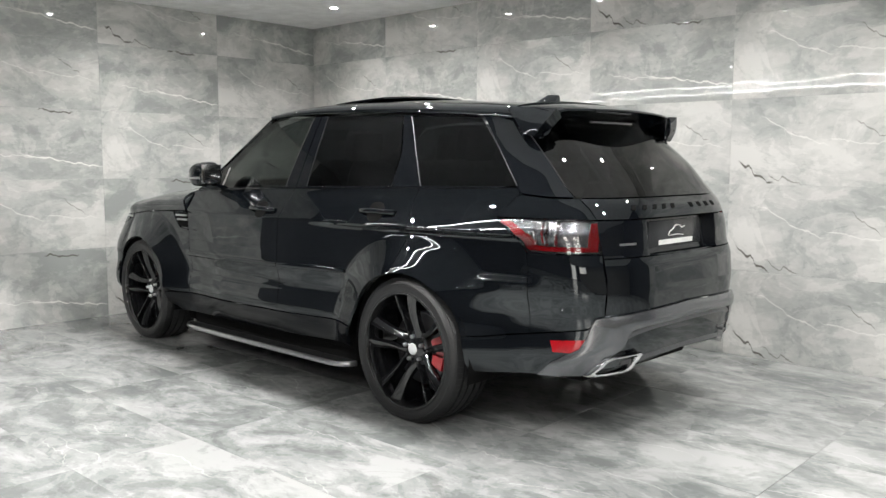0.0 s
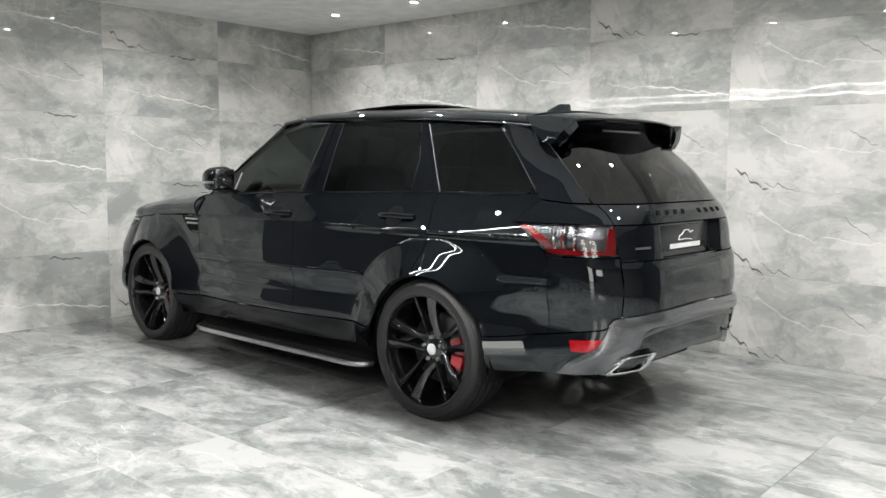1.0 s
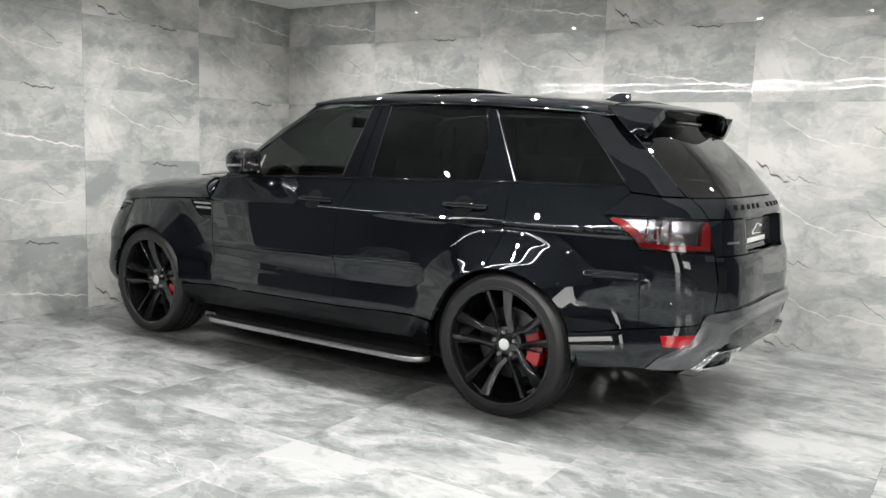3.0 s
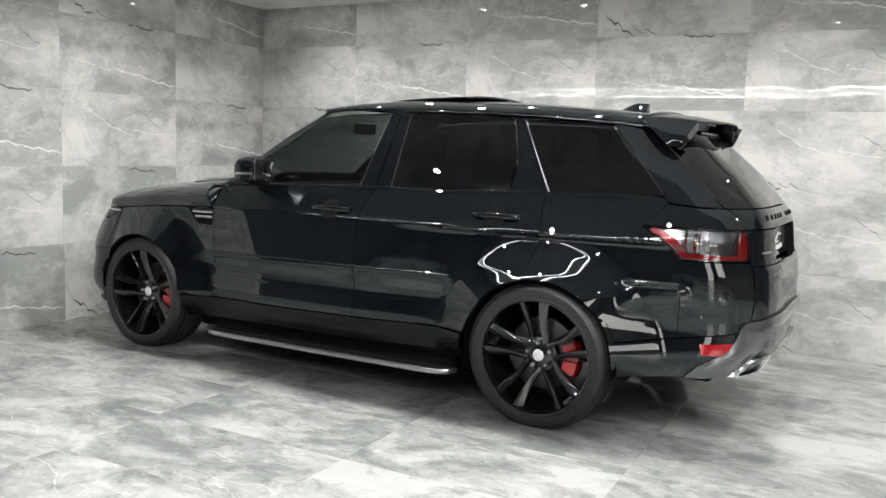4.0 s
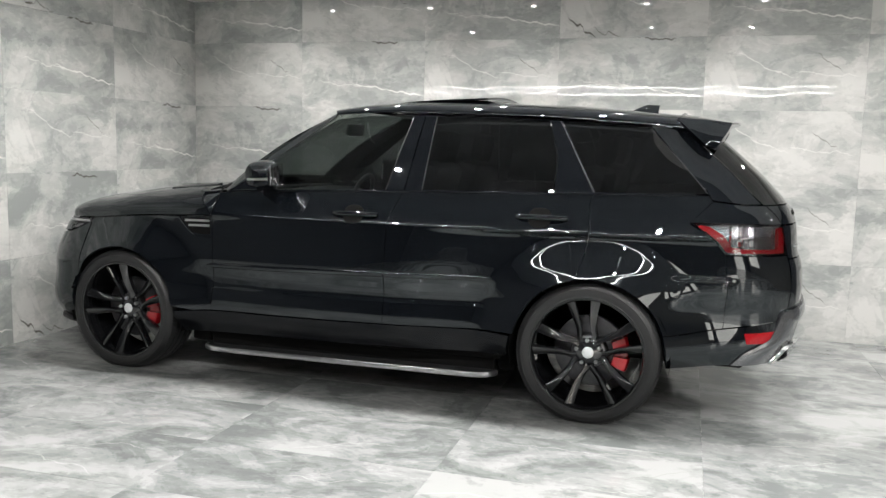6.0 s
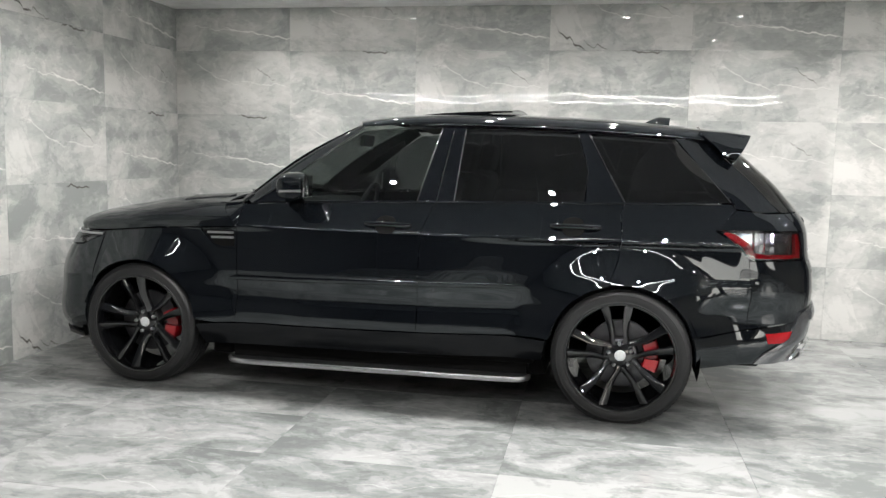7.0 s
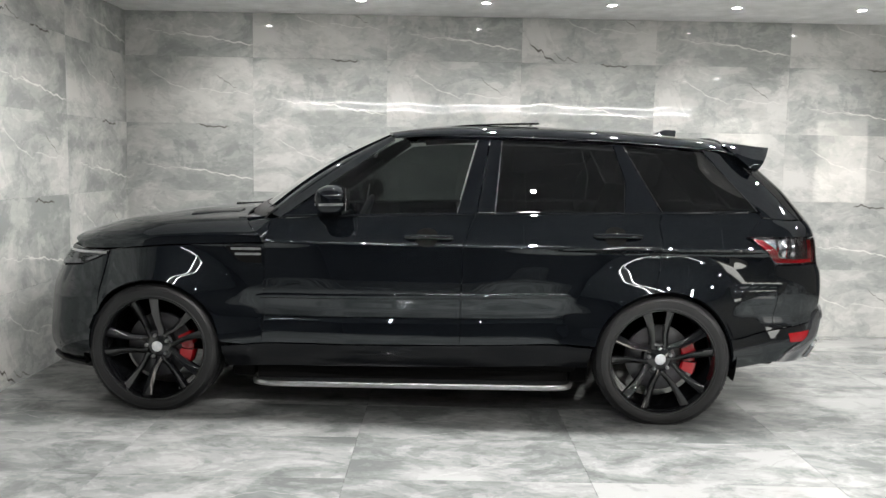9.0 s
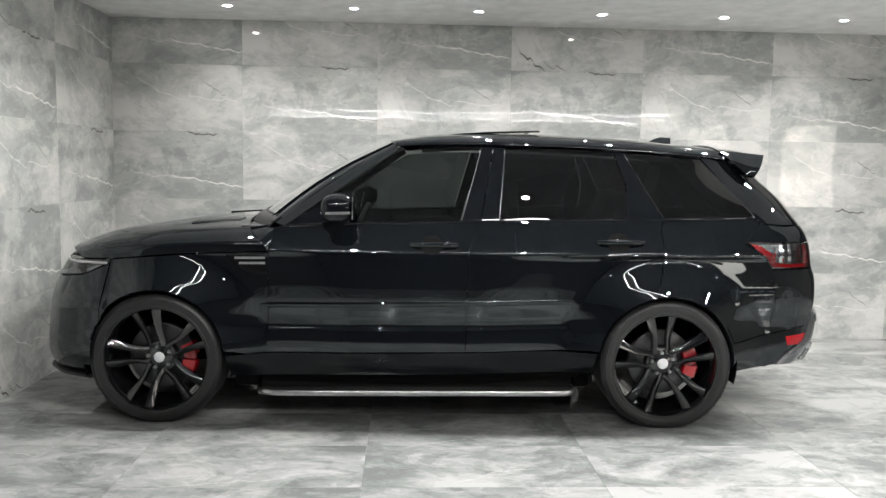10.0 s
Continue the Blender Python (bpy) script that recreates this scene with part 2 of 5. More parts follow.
LAMP_DARK = simple("silvered_housing", (0.17, 0.17, 0.18), 0.22, 0.9)
LAMP_COVER = tinted_glass("lamp_cover", (0.88, 0.88, 0.89))
PLATE_BLACK = simple("black_plate", (0.03, 0.031, 0.034), 0.22, scale=100)
SATIN_GREY = simple("satin_grey_paint", (0.075, 0.077, 0.082), 0.32, 0.4, 0.3, scale=500)
LEATHER = simple("black_leather", (0.03, 0.03, 0.032), 0.5, grain=0.4, scale=300)
HEADLINER = simple("grey_headliner", (0.20, 0.20, 0.20), 0.9, grain=0.3, scale=500)


# ---- mesh helpers ----
def finish(name, bm, mat, sharp=40):
    me = bpy.data.meshes.new(name)
    bm.normal_update()
    for f in bm.faces:
        f.smooth = True
    lim = radians(sharp)
    for e in bm.edges:
        if len(e.link_faces) != 2 or e.calc_face_angle(0) > lim:
            e.smooth = False
    bm.to_mesh(me)
    bm.free()
    me.materials.append(mat)
    return me


def part(name, bm, mat, parent, label="", sharp=40):
    ob = new(name, finish(name, bm, mat, sharp))
    ob.parent = parent
    if label:
        tagged(ob, label)
    return ob


def box(bm, x0, x1, y0, y1, z0, z1, bevel=0.0):
    vs = [bm.verts.new((x, y, z)) for x in (x0, x1) for y in (y0, y1) for z in (z0, z1)]
    fs = [bm.faces.new([vs[k] for k in q]) for q in ((0, 1, 3, 2), (4, 6, 7, 5), (0, 4, 5, 1), (2, 3, 7, 6), (0, 2, 6, 4), (1, 5, 7, 3))]
    if bevel:
        es = list({e for f in fs for e in f.edges})
        bmesh.ops.bevel(bm, geom=es, offset=bevel, segments=2, profile=0.5, affect="EDGES")
    return vs


def boxed(*a, bevel=0.0):
    bm = bmesh.new()
    box(bm, *a, bevel=bevel)
    return bm


def lathe(bm, profile, n=48, axis="y", centre=(0, 0, 0), a0=0.0, a1=360.0):
    """Turns (radius, along) pairs round an axis."""
    full = abs(a1 - a0) >= 359.9
    m = n if full else n + 1
    rings = []
    for k in range(m):
        a = radians(a0 + (a1 - a0) * k / n)
        ring = []
        for r, h in profile:
            p = (r * math.cos(a), h, r * math.sin(a)) if axis == "y" else (r * math.cos(a), r * math.sin(a), h) if axis == "z" else (h, r * math.cos(a), r * math.sin(a))
            ring.append(bm.verts.new(Vector(p) + Vector(centre)))
        rings.append(ring)
    for k in range(n):
        r0, r1 = rings[k], rings[(k + 1) % m]
        for j in range(len(profile) - 1):
            bm.faces.new((r0[j], r0[j + 1], r1[j + 1], r1[j]))
    return rings


def thing(name, label, category, m=None, **more):
    ob = new(name)
    ob.empty_display_size = 0.1
    if m is not None:
        ob.matrix_basis = m
    return tagged(ob, label, category, **more)


# ---- room shell ----
def slab(name, x0, x1, y0, y1, z0, z1, mat, label, category):
    ob = new(name, finish(name, boxed(x0, x1, y0, y1, z0, z1), mat))
    return tagged(ob, label, category, kind="structure")


floor = slab("floor", WALL_X - 0.2, FAR_X + 0.2, FAR_Y - 0.2, WALL_Y + 0.2, -0.2, -0.008, GROUT, "polished pale grey marble-look porcelain tile floor", "floor")
wall_back = slab("wall_back", WALL_X - 0.2, TILE_END, WALL_Y + 0.011, WALL_Y + 0.2, -0.008, CEIL, GROUT, "wall clad in glossy grey marble-look tiles", "wall")
slab("wall_back_plain", TILE_END, FAR_X + 0.2, WALL_Y, WALL_Y + 0.2, -0.008, CEIL, CHARCOAL, "plain charcoal painted wall beyond the show bay", "wall")
wall_left = slab("wall_left", WALL_X - 0.2, WALL_X - 0.011, SIDE_END, WALL_Y + 0.011, -0.008, CEIL, GROUT, "side wall clad in glossy grey marble-look tiles", "wall")
slab("wall_left_plain", WALL_X - 0.2, WALL_X - 0.03, FAR_Y, SIDE_END, -0.008, CEIL, CHARCOAL, "plain charcoal painted wall beyond the tiled bay", "wall")
OPEN_Y0, OPEN_Y1, OPEN_Z, SILL_Z = -8.2, -5.7, 2.42, 0.80
OPEN_X0, OPEN_X1 = 5.6, 6.75
wr = bmesh.new()
box(wr, FAR_X, FAR_X + 0.2, FAR_Y, OPEN_Y0, -0.008, CEIL)
box(wr, FAR_X, FAR_X + 0.2, OPEN_Y1, WALL_Y + 0.011, -0.008, CEIL)
box(wr, FAR_X, FAR_X + 0.2, OPEN_Y0, OPEN_Y1, OPEN_Z, CEIL)
box(wr, FAR_X, FAR_X + 0.2, OPEN_Y0, OPEN_Y1, -0.008, SILL_Z)
tagged(new("wall_right", finish("wall_right", wr, BEIGE)), "plain brown-grey plastered wall with a wide window opening", "wall", kind="structure")
yard = bmesh.new()
box(yard, FAR_X + 1.4, FAR_X + 1.45, FAR_Y - 1.6, OPEN_Y1 + 2, -0.2, 4.0)
box(yard, OPEN_X0 - 2, FAR_X + 1.4, FAR_Y - 1.65, FAR_Y - 1.6, -0.2, 4.0)
tagged(new("backdrop", finish("backdrop", yard, DAYLIGHT)), "pale daylight outside the openings", "daylight", kind="structure")
wf = bmesh.new()
box(wf, WALL_X - 0.2, OPEN_X0, FAR_Y - 0.2, FAR_Y, -0.008, CEIL)
box(wf, OPEN_X1, FAR_X + 0.2, FAR_Y - 0.2, FAR_Y, -0.008, CEIL)
box(wf, OPEN_X0, OPEN_X1, FAR_Y - 0.2, FAR_Y, OPEN_Z, CEIL)
tagged(new("wall_front", finish("wall_front", wf, CHARCOAL)), "plain charcoal painted wall with a vehicle opening", "wall", kind="structure")
BAY_Y = -1.60
slab("ceiling", WALL_X - 0.2, FAR_X + 0.2, BAY_Y, WALL_Y + 0.2, CEIL, CEIL + 0.2, PLASTER, "smooth white plastered ceiling over the show bay", "ceiling")
slab("ceiling_dark", WALL_X - 0.2, FAR_X + 0.2, FAR_Y - 0.2, BAY_Y, CEIL, CEIL + 0.2, DIM_GREY, "plain dark grey ceiling beyond the show bay", "ceiling")


# ---- lamps ----
def downlight():
    ob = thing("downlight", "small round white recessed ceiling downlight, switched on", "ceiling lamp", group="ceiling downlights")
    bm = bmesh.new()
    lathe(bm, [(0.031, -0.001), (0.033, -0.004), (0.046, -0.005), (0.050, -0.001), (0.050, 0.0)], 28, "z")
    part("trim_ring", bm, WHITE_TRIM, ob, "white trim ring")
    bm = bmesh.new()
    bmesh.ops.create_circle(bm, cap_ends=True, segments=24, radius=0.031)
    for f in bm.faces:
        f.normal_flip()
    for v in bm.verts:
        v.co.z = -0.002
    part("lens", bm, LED, ob, "glowing lens")
    return ob


first = downlight()
spots = [(x, LAMP_Y[0]) for x in LAMP_X[:6]] + [(x, LAMP_Y[1]) for x in LAMP_X] + [(x, y) for y in LAMP_Y[2:] for x in FRONT_LAMP_X]
lamp_data = bpy.data.lights.new("downlight_beam", "AREA")
lamp_data.shape, lamp_data.size, lamp_data.energy, lamp_data.spread = "DISK", 0.052, LAMP_WATTS, radians(150)
lamp_data.color = (1.0, 0.988, 0.965)
# the rows differ: soft beside the wall, strong before the bay, weak behind
near_data, far_data = lamp_data.copy(), lamp_data.copy()
near_data.energy, far_data.energy = LAMP_WATTS * 1.70, LAMP_WATTS * 0.75
wash_data = lamp_data.copy()
wash_data.energy, wash_data.spread = LAMP_WATTS * 0.37, radians(126)
for k, (x, y) in enumerate(spots):
    m = pose(x, y, CEIL)
    if k == 0:
        first.matrix_basis = m
    else:
        copy_thing(first, m)
    beam = new("downlight_beam", wash_data if y == LAMP_Y[0] else lamp_data if y == LAMP_Y[1] else near_data if y == LAMP_Y[2] else far_data)
    beam.matrix_basis = pose(x, y, CEIL - 0.007)

strip_lamp = thing("linear_lamp", "slim suspended linear lamp with two glowing lines", "ceiling lamp", pose(0.55, -2.45, 2.152))
part("housing", boxed(-2.47, 3.0, -0.012, 0.012, -0.004, 0.10, bevel=0.003), WHITE_TRIM, strip_lamp, "slim white housing")
part("light_line", boxed(-2.45, 2.98, -0.0125, 0.0125, -0.002, 0.003), STRIP, strip_lamp)
part("light_line", boxed(-2.45, 2.98, -0.0125, 0.0125, 0.091, 0.096), STRIP, strip_lamp)
for x in (-2.3, 0.2, 2.7):
    bm = bmesh.new()
    lathe(bm, [(0.0015, 0.10), (0.0015, CEIL - 2.152)], 6, "z", (x, 0, 0))
    part("cable", bm, STEEL, strip_lamp)


# ---- the car: local x runs to the tail, y to its right side, z up; the axles stand at x = -AXLE and AXLE ----
AXLE, HUB_Z, TYRE_R = 1.4615, 0.366, 0.380
CAR_AT = pose(0.0326, 0.0595, 0.0, 0, 0, -1.96)
car = thing("suv", "black glossy luxury SUV with tinted windows, parked on the tiles", "car", CAR_AT)


def curve(points, blur=0.0):
    """A smooth function through (position, value) pairs."""
    xs, ys = [p[0] for p in points], [p[1] for p in points]
    lo, hi = xs[0] - 0.5, xs[-1] + 0.5
    g = np.linspace(lo, hi, 1600)
    v = np.interp(g, xs, ys)
    if blur:
        k = max(1, int(3 * blur / (g[1] - g[0])))
        w = np.exp(-0.5 * (np.arange(-k, k + 1) * (g[1] - g[0]) / blur) ** 2)
        v = np.convolve(np.pad(v, k, mode="edge"), w / w.sum(), mode="valid")
    return lambda x: float(np.interp(x, g, v))


def clamp(x, a=0.0, b=1.0):
    return max(a, min(b, x))


def ease(x):
    x = clamp(x)
    return x * x * (3 - 2 * x)


FLANK = curve([(0.20, 0.880), (0.28, 0.905), (0.34, 0.932), (0.39, 0.945), (0.44, 0.950), (0.475, 0.947), (0.52, 0.937), (0.56, 0.930), (0.62, 0.932), (0.68, 0.945), (0.72, 0.952),
               (0.80, 0.951), (0.90, 0.945), (0.998, 0.936), (1.10, 0.8895), (1.17, 0.8575), (1.20, 0.847), (1.25, 0.831), (1.30, 0.815), (1.375, 0.790), (1.45, 0.764), (1.525, 0.7365), (1.60, 0.708), (1.70, 0.668)], 0.008)
SEC = lambda z: FLANK(z) + 0.0015 * math.exp(-((z - 0.994) / 0.008) ** 2)
TAPER = curve([(-2.0, 0.93), (-1.7, 0.965), (-1.2, 0.985), (-0.8, 0.99), (0.0, 1.0), (1.1, 1.0), (1.5, 0.985), (1.75, 0.947), (2.0, 0.890), (2.3, 0.822), (2.6, 0.75)], 0.10)
NOSE = curve([(0.20, -2.23), (0.28, -2.29), (0.36, -2.295), (0.45, -2.285), (0.60, -2.28), (0.75, -2.25), (0.85, -2.205), (0.95, -2.13), (1.05, -2.03)], 0.03)
TAIL = curve([(0.25, 2.41), (0.36, 2.485), (0.48, 2.525), (0.57, 2.54), (0.62, 2.535), (0.72, 2.54), (0.86, 2.53), (0.905, 2.505), (1.06, 2.49),
              (1.13, 2.465), (1.20, 2.41), (1.317, 2.30), (1.465, 2.13), (1.60, 1.97), (1.7, 1.85)], 0.018)
FRONT_C, REAR_A = -1.72, 0.58


def square(z):
    """How square the corners are: the glass house more than the body."""
    return 4.0 + 1.0 * ease((z - 1.2) / 0.2)


# from the arch lip the swelling falls away, ever more gently
ARCH_R = np.linspace(0.0, 1.6, 1601)
glide = lambda x: np.clip(x, 0, 1) ** 2 * (3 - 2 * np.clip(x, 0, 1))
ARCH_SLOPE = (0.50 - 0.50 * np.clip(ARCH_R - 0.42, 0, 1)) * glide((ARCH_R - 0.372) / 0.03) * (1 - glide((ARCH_R - 0.575) / 0.10))
ARCH_OUT = 0.076 - np.cumsum(ARCH_SLOPE) * 0.001
ARCH_OUT = ARCH_OUT - ARCH_OUT[-1] * glide((ARCH_R - 0.70) / 0.45)
ARCH_RAMP = lambda r: float(np.interp(r, ARCH_R, ARCH_OUT))


def flare(x, z):
    """How far the body swells out round the wheels."""
    out = 0.0
    for c in (-AXLE, AXLE):
        r = math.hypot(x - c, z - HUB_Z)
        out += ARCH_RAMP(r) * ease((z - 0.2) / 0.2) * (1 - ease((z - 0.965) / 0.035))
    return out


def width(x, z):
    g = ease((z - 1.12) / 0.45)
    narrow = 0.075 * clamp((x - 0.7) / 1.3) ** 1.4 + 0.05 * clamp((0.3 - x) / 1.1) ** 1.5
    return SEC(z) * TAPER(x) - g * narrow + flare(x, z)


def shelf(x, z):
    """The crease behind the rear wheel, below which the bumper corner stands out."""
    return 0.020 * ease((x - 1.84) / 0.10) * (1 - ease((x - 2.16) / 0.10)) * (1 - ease((z - 0.772) / 0.030)) * ease((z - 0.60) / 0.13)


def crease(x, z):
    """The low crease along the doors."""
    zc = 0.551 + 0.014 * (x + 0.8)
    return 0.0088 * ease((zc + 0.013 - z) / 0.026) * ease((z - 0.42) / 0.10) * ease((x + 0.87) / 0.05) * (1 - ease((x - 0.86) / 0.06))


def skin(s, z, sg=1, out=0.0):
    """A point of the body at height z: s is x along the flank; past the corners it runs on round nose and tail, 1.2 to the middle."""
    cr = TAIL(z) - REAR_A
    cf = FRONT_C
    out += shelf(s, z) + crease(s, z)
    p = square(z) if s > cr else 2.6
    if s > cr:
        c, a, q = cr, REAR_A, (s - cr) / 1.2
        side = 1
    elif s < cf:
        c, a, q = cf, cf - NOSE(z), (cf - s) / 1.2
        side = -1
    else:
        return Vector((s, -sg * (width(s, z) + out), z))
    th = radians(90 * min(1.0, q))
    si, co = math.sin(th), math.cos(th)
    k = (si ** p + max(0.0, co) ** p) ** (-1 / p)
    b = width(c + a * k * si, z) if side > 0 else width(c, z)
    x, y = a * k * si, b * k * max(0.0, co)
    # taper of the flank fades round the corner
    n = Vector((x / a / a, y / b / b)).normalized() * out
    return Vector((c + side * (x + n.x), -sg * (y + n.y), z))


def s_rear(v, z):
    """The s at which the tail at height z stands v to the side."""
    lo, hi = TAIL(z) - REAR_A, TAIL(z) - REAR_A + 1.2
    for _ in range(30):
        m = (lo + hi) / 2
        if -skin(m, z).y > v:
            lo = m
        else:
            hi = m
    return lo


def s_at(x, z):
    """The s at which the rear corner at height z lies at x."""
    lo, hi = TAIL(z) - REAR_A, TAIL(z) - REAR_A + 1.2
    if x < lo:
        return x
    for _ in range(30):
        m = (lo + hi) / 2
        if skin(m, z).x < x:
            lo = m
        else:
            hi = m
    return lo


def s_front(v, z):
    lo, hi = FRONT_C - 1.2, FRONT_C
    for _ in range(30):
        m = (lo + hi) / 2
        if -skin(m, z).y < v:
            lo = m
        else:
            hi = m
    return lo


def resample(pts, n):
    pts = [Vector(p) for p in pts]
    d = [0.0]
    for a, b in zip(pts, pts[1:]):
        d.append(d[-1] + (b - a).length)
    out = []
    for k in range(n + 1):
        t = d[-1] * k / n
        j = 0
        while j < len(d) - 2 and d[j + 1] < t:
            j += 1
        f = (t - d[j]) / max(1e-9, d[j + 1] - d[j])
        out.append(pts[j].lerp(pts[j + 1], clamp(f)))
    return out


def coons(bottom, top, left, right, nu, nv, gap=0.002):
    """A grid of (s, z) between four border lines; left and right run upwards, bottom and top to the tail."""
    B, T, L, R = resample(bottom, nu), resample(top, nu), resample(left, nv), resample(right, nv)
    g = []
    for i in range(nu + 1):
        u, col = i / nu, []
        for j in range(nv + 1):
            v = j / nv
            p = B[i] * (1 - v) + T[i] * v + L[j] * (1 - u) + R[j] * u
            p -= B[0] * (1 - u) * (1 - v) + B[-1] * u * (1 - v) + T[0] * (1 - u) * v + T[-1] * u * v
            col.append(p)
        g.append(col)
    if gap:
        for i in range(nu + 1):
            for j, k in ((0, 1), (nv, nv - 1)):
                d = g[i][k] - g[i][j]
                g[i][j] = g[i][j] + d.normalized() * min(gap, d.length / 2)
        for j in range(nv + 1):
            for i, k in ((0, 1), (nu, nu - 1)):
                d = g[k][j] - g[i][j]
                g[i][j] = g[i][j] + d.normalized() * min(gap, d.length / 2)
    return g


def sheet(points, flip=False, depth=0.016):
    """A smooth sheet from a grid of places, its rim turned in by depth."""
    bm = bmesh.new()
    vs = [[bm.verts.new(p) for p in col] for col in points]
    nu, nv = len(vs) - 1, len(vs[0]) - 1
    for i in range(nu):
        for j in range(nv):
            q = (vs[i][j], vs[i + 1][j], vs[i + 1][j + 1], vs[i][j + 1])
            bm.faces.new(q[::-1] if flip else q)
    if depth:
        bm.normal_update()
        rim = [(i, 0) for i in range(nu)] + [(nu, j) for j in range(nv)] + [(i, nv) for i in range(nu, 0, -1)] + [(0, j) for j in range(nv, 0, -1)]
        low = [bm.verts.new(vs[i][j].co - vs[i][j].normal * depth) for i, j in rim]
        n = len(rim)
        for k in range(n):
            a, b = vs[rim[k][0]][rim[k][1]], vs[rim[(k + 1) % n][0]][rim[(k + 1) % n][1]]
            q = (a, low[k], low[(k + 1) % n], b)
            bm.faces.new(q[::-1] if flip else q)
    return bm


def panel(name, mat, bottom, top, left, right, nu=24, nv=12, label="", out=0.0, depth=0.016, gap=0.002, both=True, parent=None, shape=None, middle=""):
    """A body panel on both flanks, from its border in (s, z); middle: "tail" or "nose" for one piece across the car."""
    g = coons(bottom, top, left, right, nu, nv, gap)
    made = []
    if middle:
        e = -1 if middle == "tail" else 0
        for p in g[e]:
            p.x = TAIL(p.y) - REAR_A + 1.2 if middle == "tail" else FRONT_C - 1.2
        place = lambda p, sg: skin(p.x, p.y, sg, out + (shape(p.x, p.y) if shape else 0.0))
        near, far = [[place(p, 1) for p in col] for col in g], [[place(p, -1) for p in col] for col in g]
        pts = near + far[-2::-1] if middle == "tail" else far[:0:-1] + near
        return [part(name, sheet(pts, False, depth), mat, car, label)]
    for sg in ((1, -1) if both else (1,)):
        pts = [[skin(p.x, p.y, sg, out + (shape(p.x, p.y) if shape else 0.0)) for p in col] for col in g]
        made.append(part(name, sheet(pts, sg < 0, depth), mat, parent[0 if sg > 0 else 1] if parent else car, label))
    return made


def arc(c, r, a0, a1, n=14):
    """Points of a wheel arch, degrees from the tail side over the top."""
    return [(c + r * math.cos(radians(a0 + (a1 - a0) * k / n)), HUB_Z + 0.005 + r * math.sin(radians(a0 + (a1 - a0) * k / n))) for k in range(n + 1)]


ARCH = 0.402
fa0 = arc(-AXLE, ARCH, 165, 8)
f_start, f_end = fa0[0], fa0[-1]
door_top = [(-0.80, 1.128), (-0.437, 1.150), (0.0, 1.165), (0.385, 1.178)]
# front wing
front_wing = panel("front_wing", PAINT, fa0 + [(-0.95, 0.405), (-0.843, 0.408)],
      [(-1.745, 0.930), (-1.40, 0.962), (-1.10, 0.978), (-0.826, 0.990)],
      [f_start, (-1.80, 0.60), (-1.76, 0.80), (-1.745, 0.930)], [(-0.843, 0.408), (-0.828, 0.683), (-0.826, 0.990)], 64, 44)
# doors
front_door = panel("front_door", PAINT, [(-0.843, 0.408), (-0.3, 0.420), (0.306, 0.430)], door_top,
      [(-0.843, 0.408), (-0.828, 0.683), (-0.826, 0.993), (-0.80, 1.128)], [(0.306, 0.430), (0.309, 0.697), (0.318, 1.009), (0.345, 1.08), (0.385, 1.178)], 40, 84)
ra = arc(AXLE, ARCH, 168, 100, 8)
rear_door = panel("rear_door", PAINT, [(0.306, 0.430), (0.65, 0.437), ra[0]], [(0.385, 1.178), (0.882, 1.189), (1.449, 1.204)],
      [(0.306, 0.430), (0.309, 0.697), (0.318, 1.009), (0.345, 1.08), (0.385, 1.178)], ra[:] + [(1.405, 0.83), (1.430, 0.90), (1.445, 1.04), (1.430, 1.14), (1.449, 1.204)], 72, 90)
# rear quarter
rq = arc(AXLE, ARCH, 100, 18.5, 12)
rear_quarter = panel("rear_quarter", PAINT, rq + [(1.90, 0.500), (2.02, 0.512), (2.18, 0.530)], [(1.449, 1.204), (1.70, 1.208), (1.975, 1.212), (s_at(2.016, 1.212) + 0.012, 1.210), (2.10, 1.180)],
      [rq[0], (1.405, 0.83), (1.430, 0.90), (1.445, 1.04), (1.430, 1.14), (1.449, 1.204)], [(2.18, 0.530), (2.185, 0.75), (2.175, 0.915), (2.12, 0.975), (2.03, 1.035), (1.95, 1.070), (2.10, 1.180)], 64, 80)
SEAM_V = 0.612


def lower(z):
    return s_rear(SEAM_V, z)


# sill below the doors, in the shaded copy of the gloss black
panel("sill_trim", SILL_SHADED, [(-1.045, 0.262), (-0.744, 0.270), (0.0, 0.284), (0.56, 0.300), (1.03, 0.318)], [(-1.055, 0.400), (-0.3, 0.414), (0.5, 0.430), (1.055, 0.444)],
      [(-1.045, 0.262), (-1.055, 0.400)], [(1.03, 0.318), (1.055, 0.444)], 40, 8)
# rear bumper, from the wheel arch round to the middle
rb = arc(AXLE, ARCH, 18.5, -6, 6)
bump_low = [(rb[-1][0], 0.318), (2.10, 0.330), (2.30, 0.340), (s_rear(0.60, 0.345), 0.345), (s_rear(0.40, 0.380), 0.380), (TAIL(0.40) - REAR_A + 1.2, 0.400)]
bump_top = [rb[0], (1.90, 0.497), (2.18, 0.527), (s_rear(0.67, 0.565), 0.565), (s_rear(SEAM_V, 0.615), 0.615), (s_rear(0.40, 0.632), 0.632), (TAIL(0.645) - REAR_A + 1.2, 0.645)]
panel("rear_bumper", PAINT, bump_low, bump_top, [bump_low[0], rb[-1], rb[3], rb[0]], [bump_low[-1], bump_top[-1]], 48, 16, middle="tail")
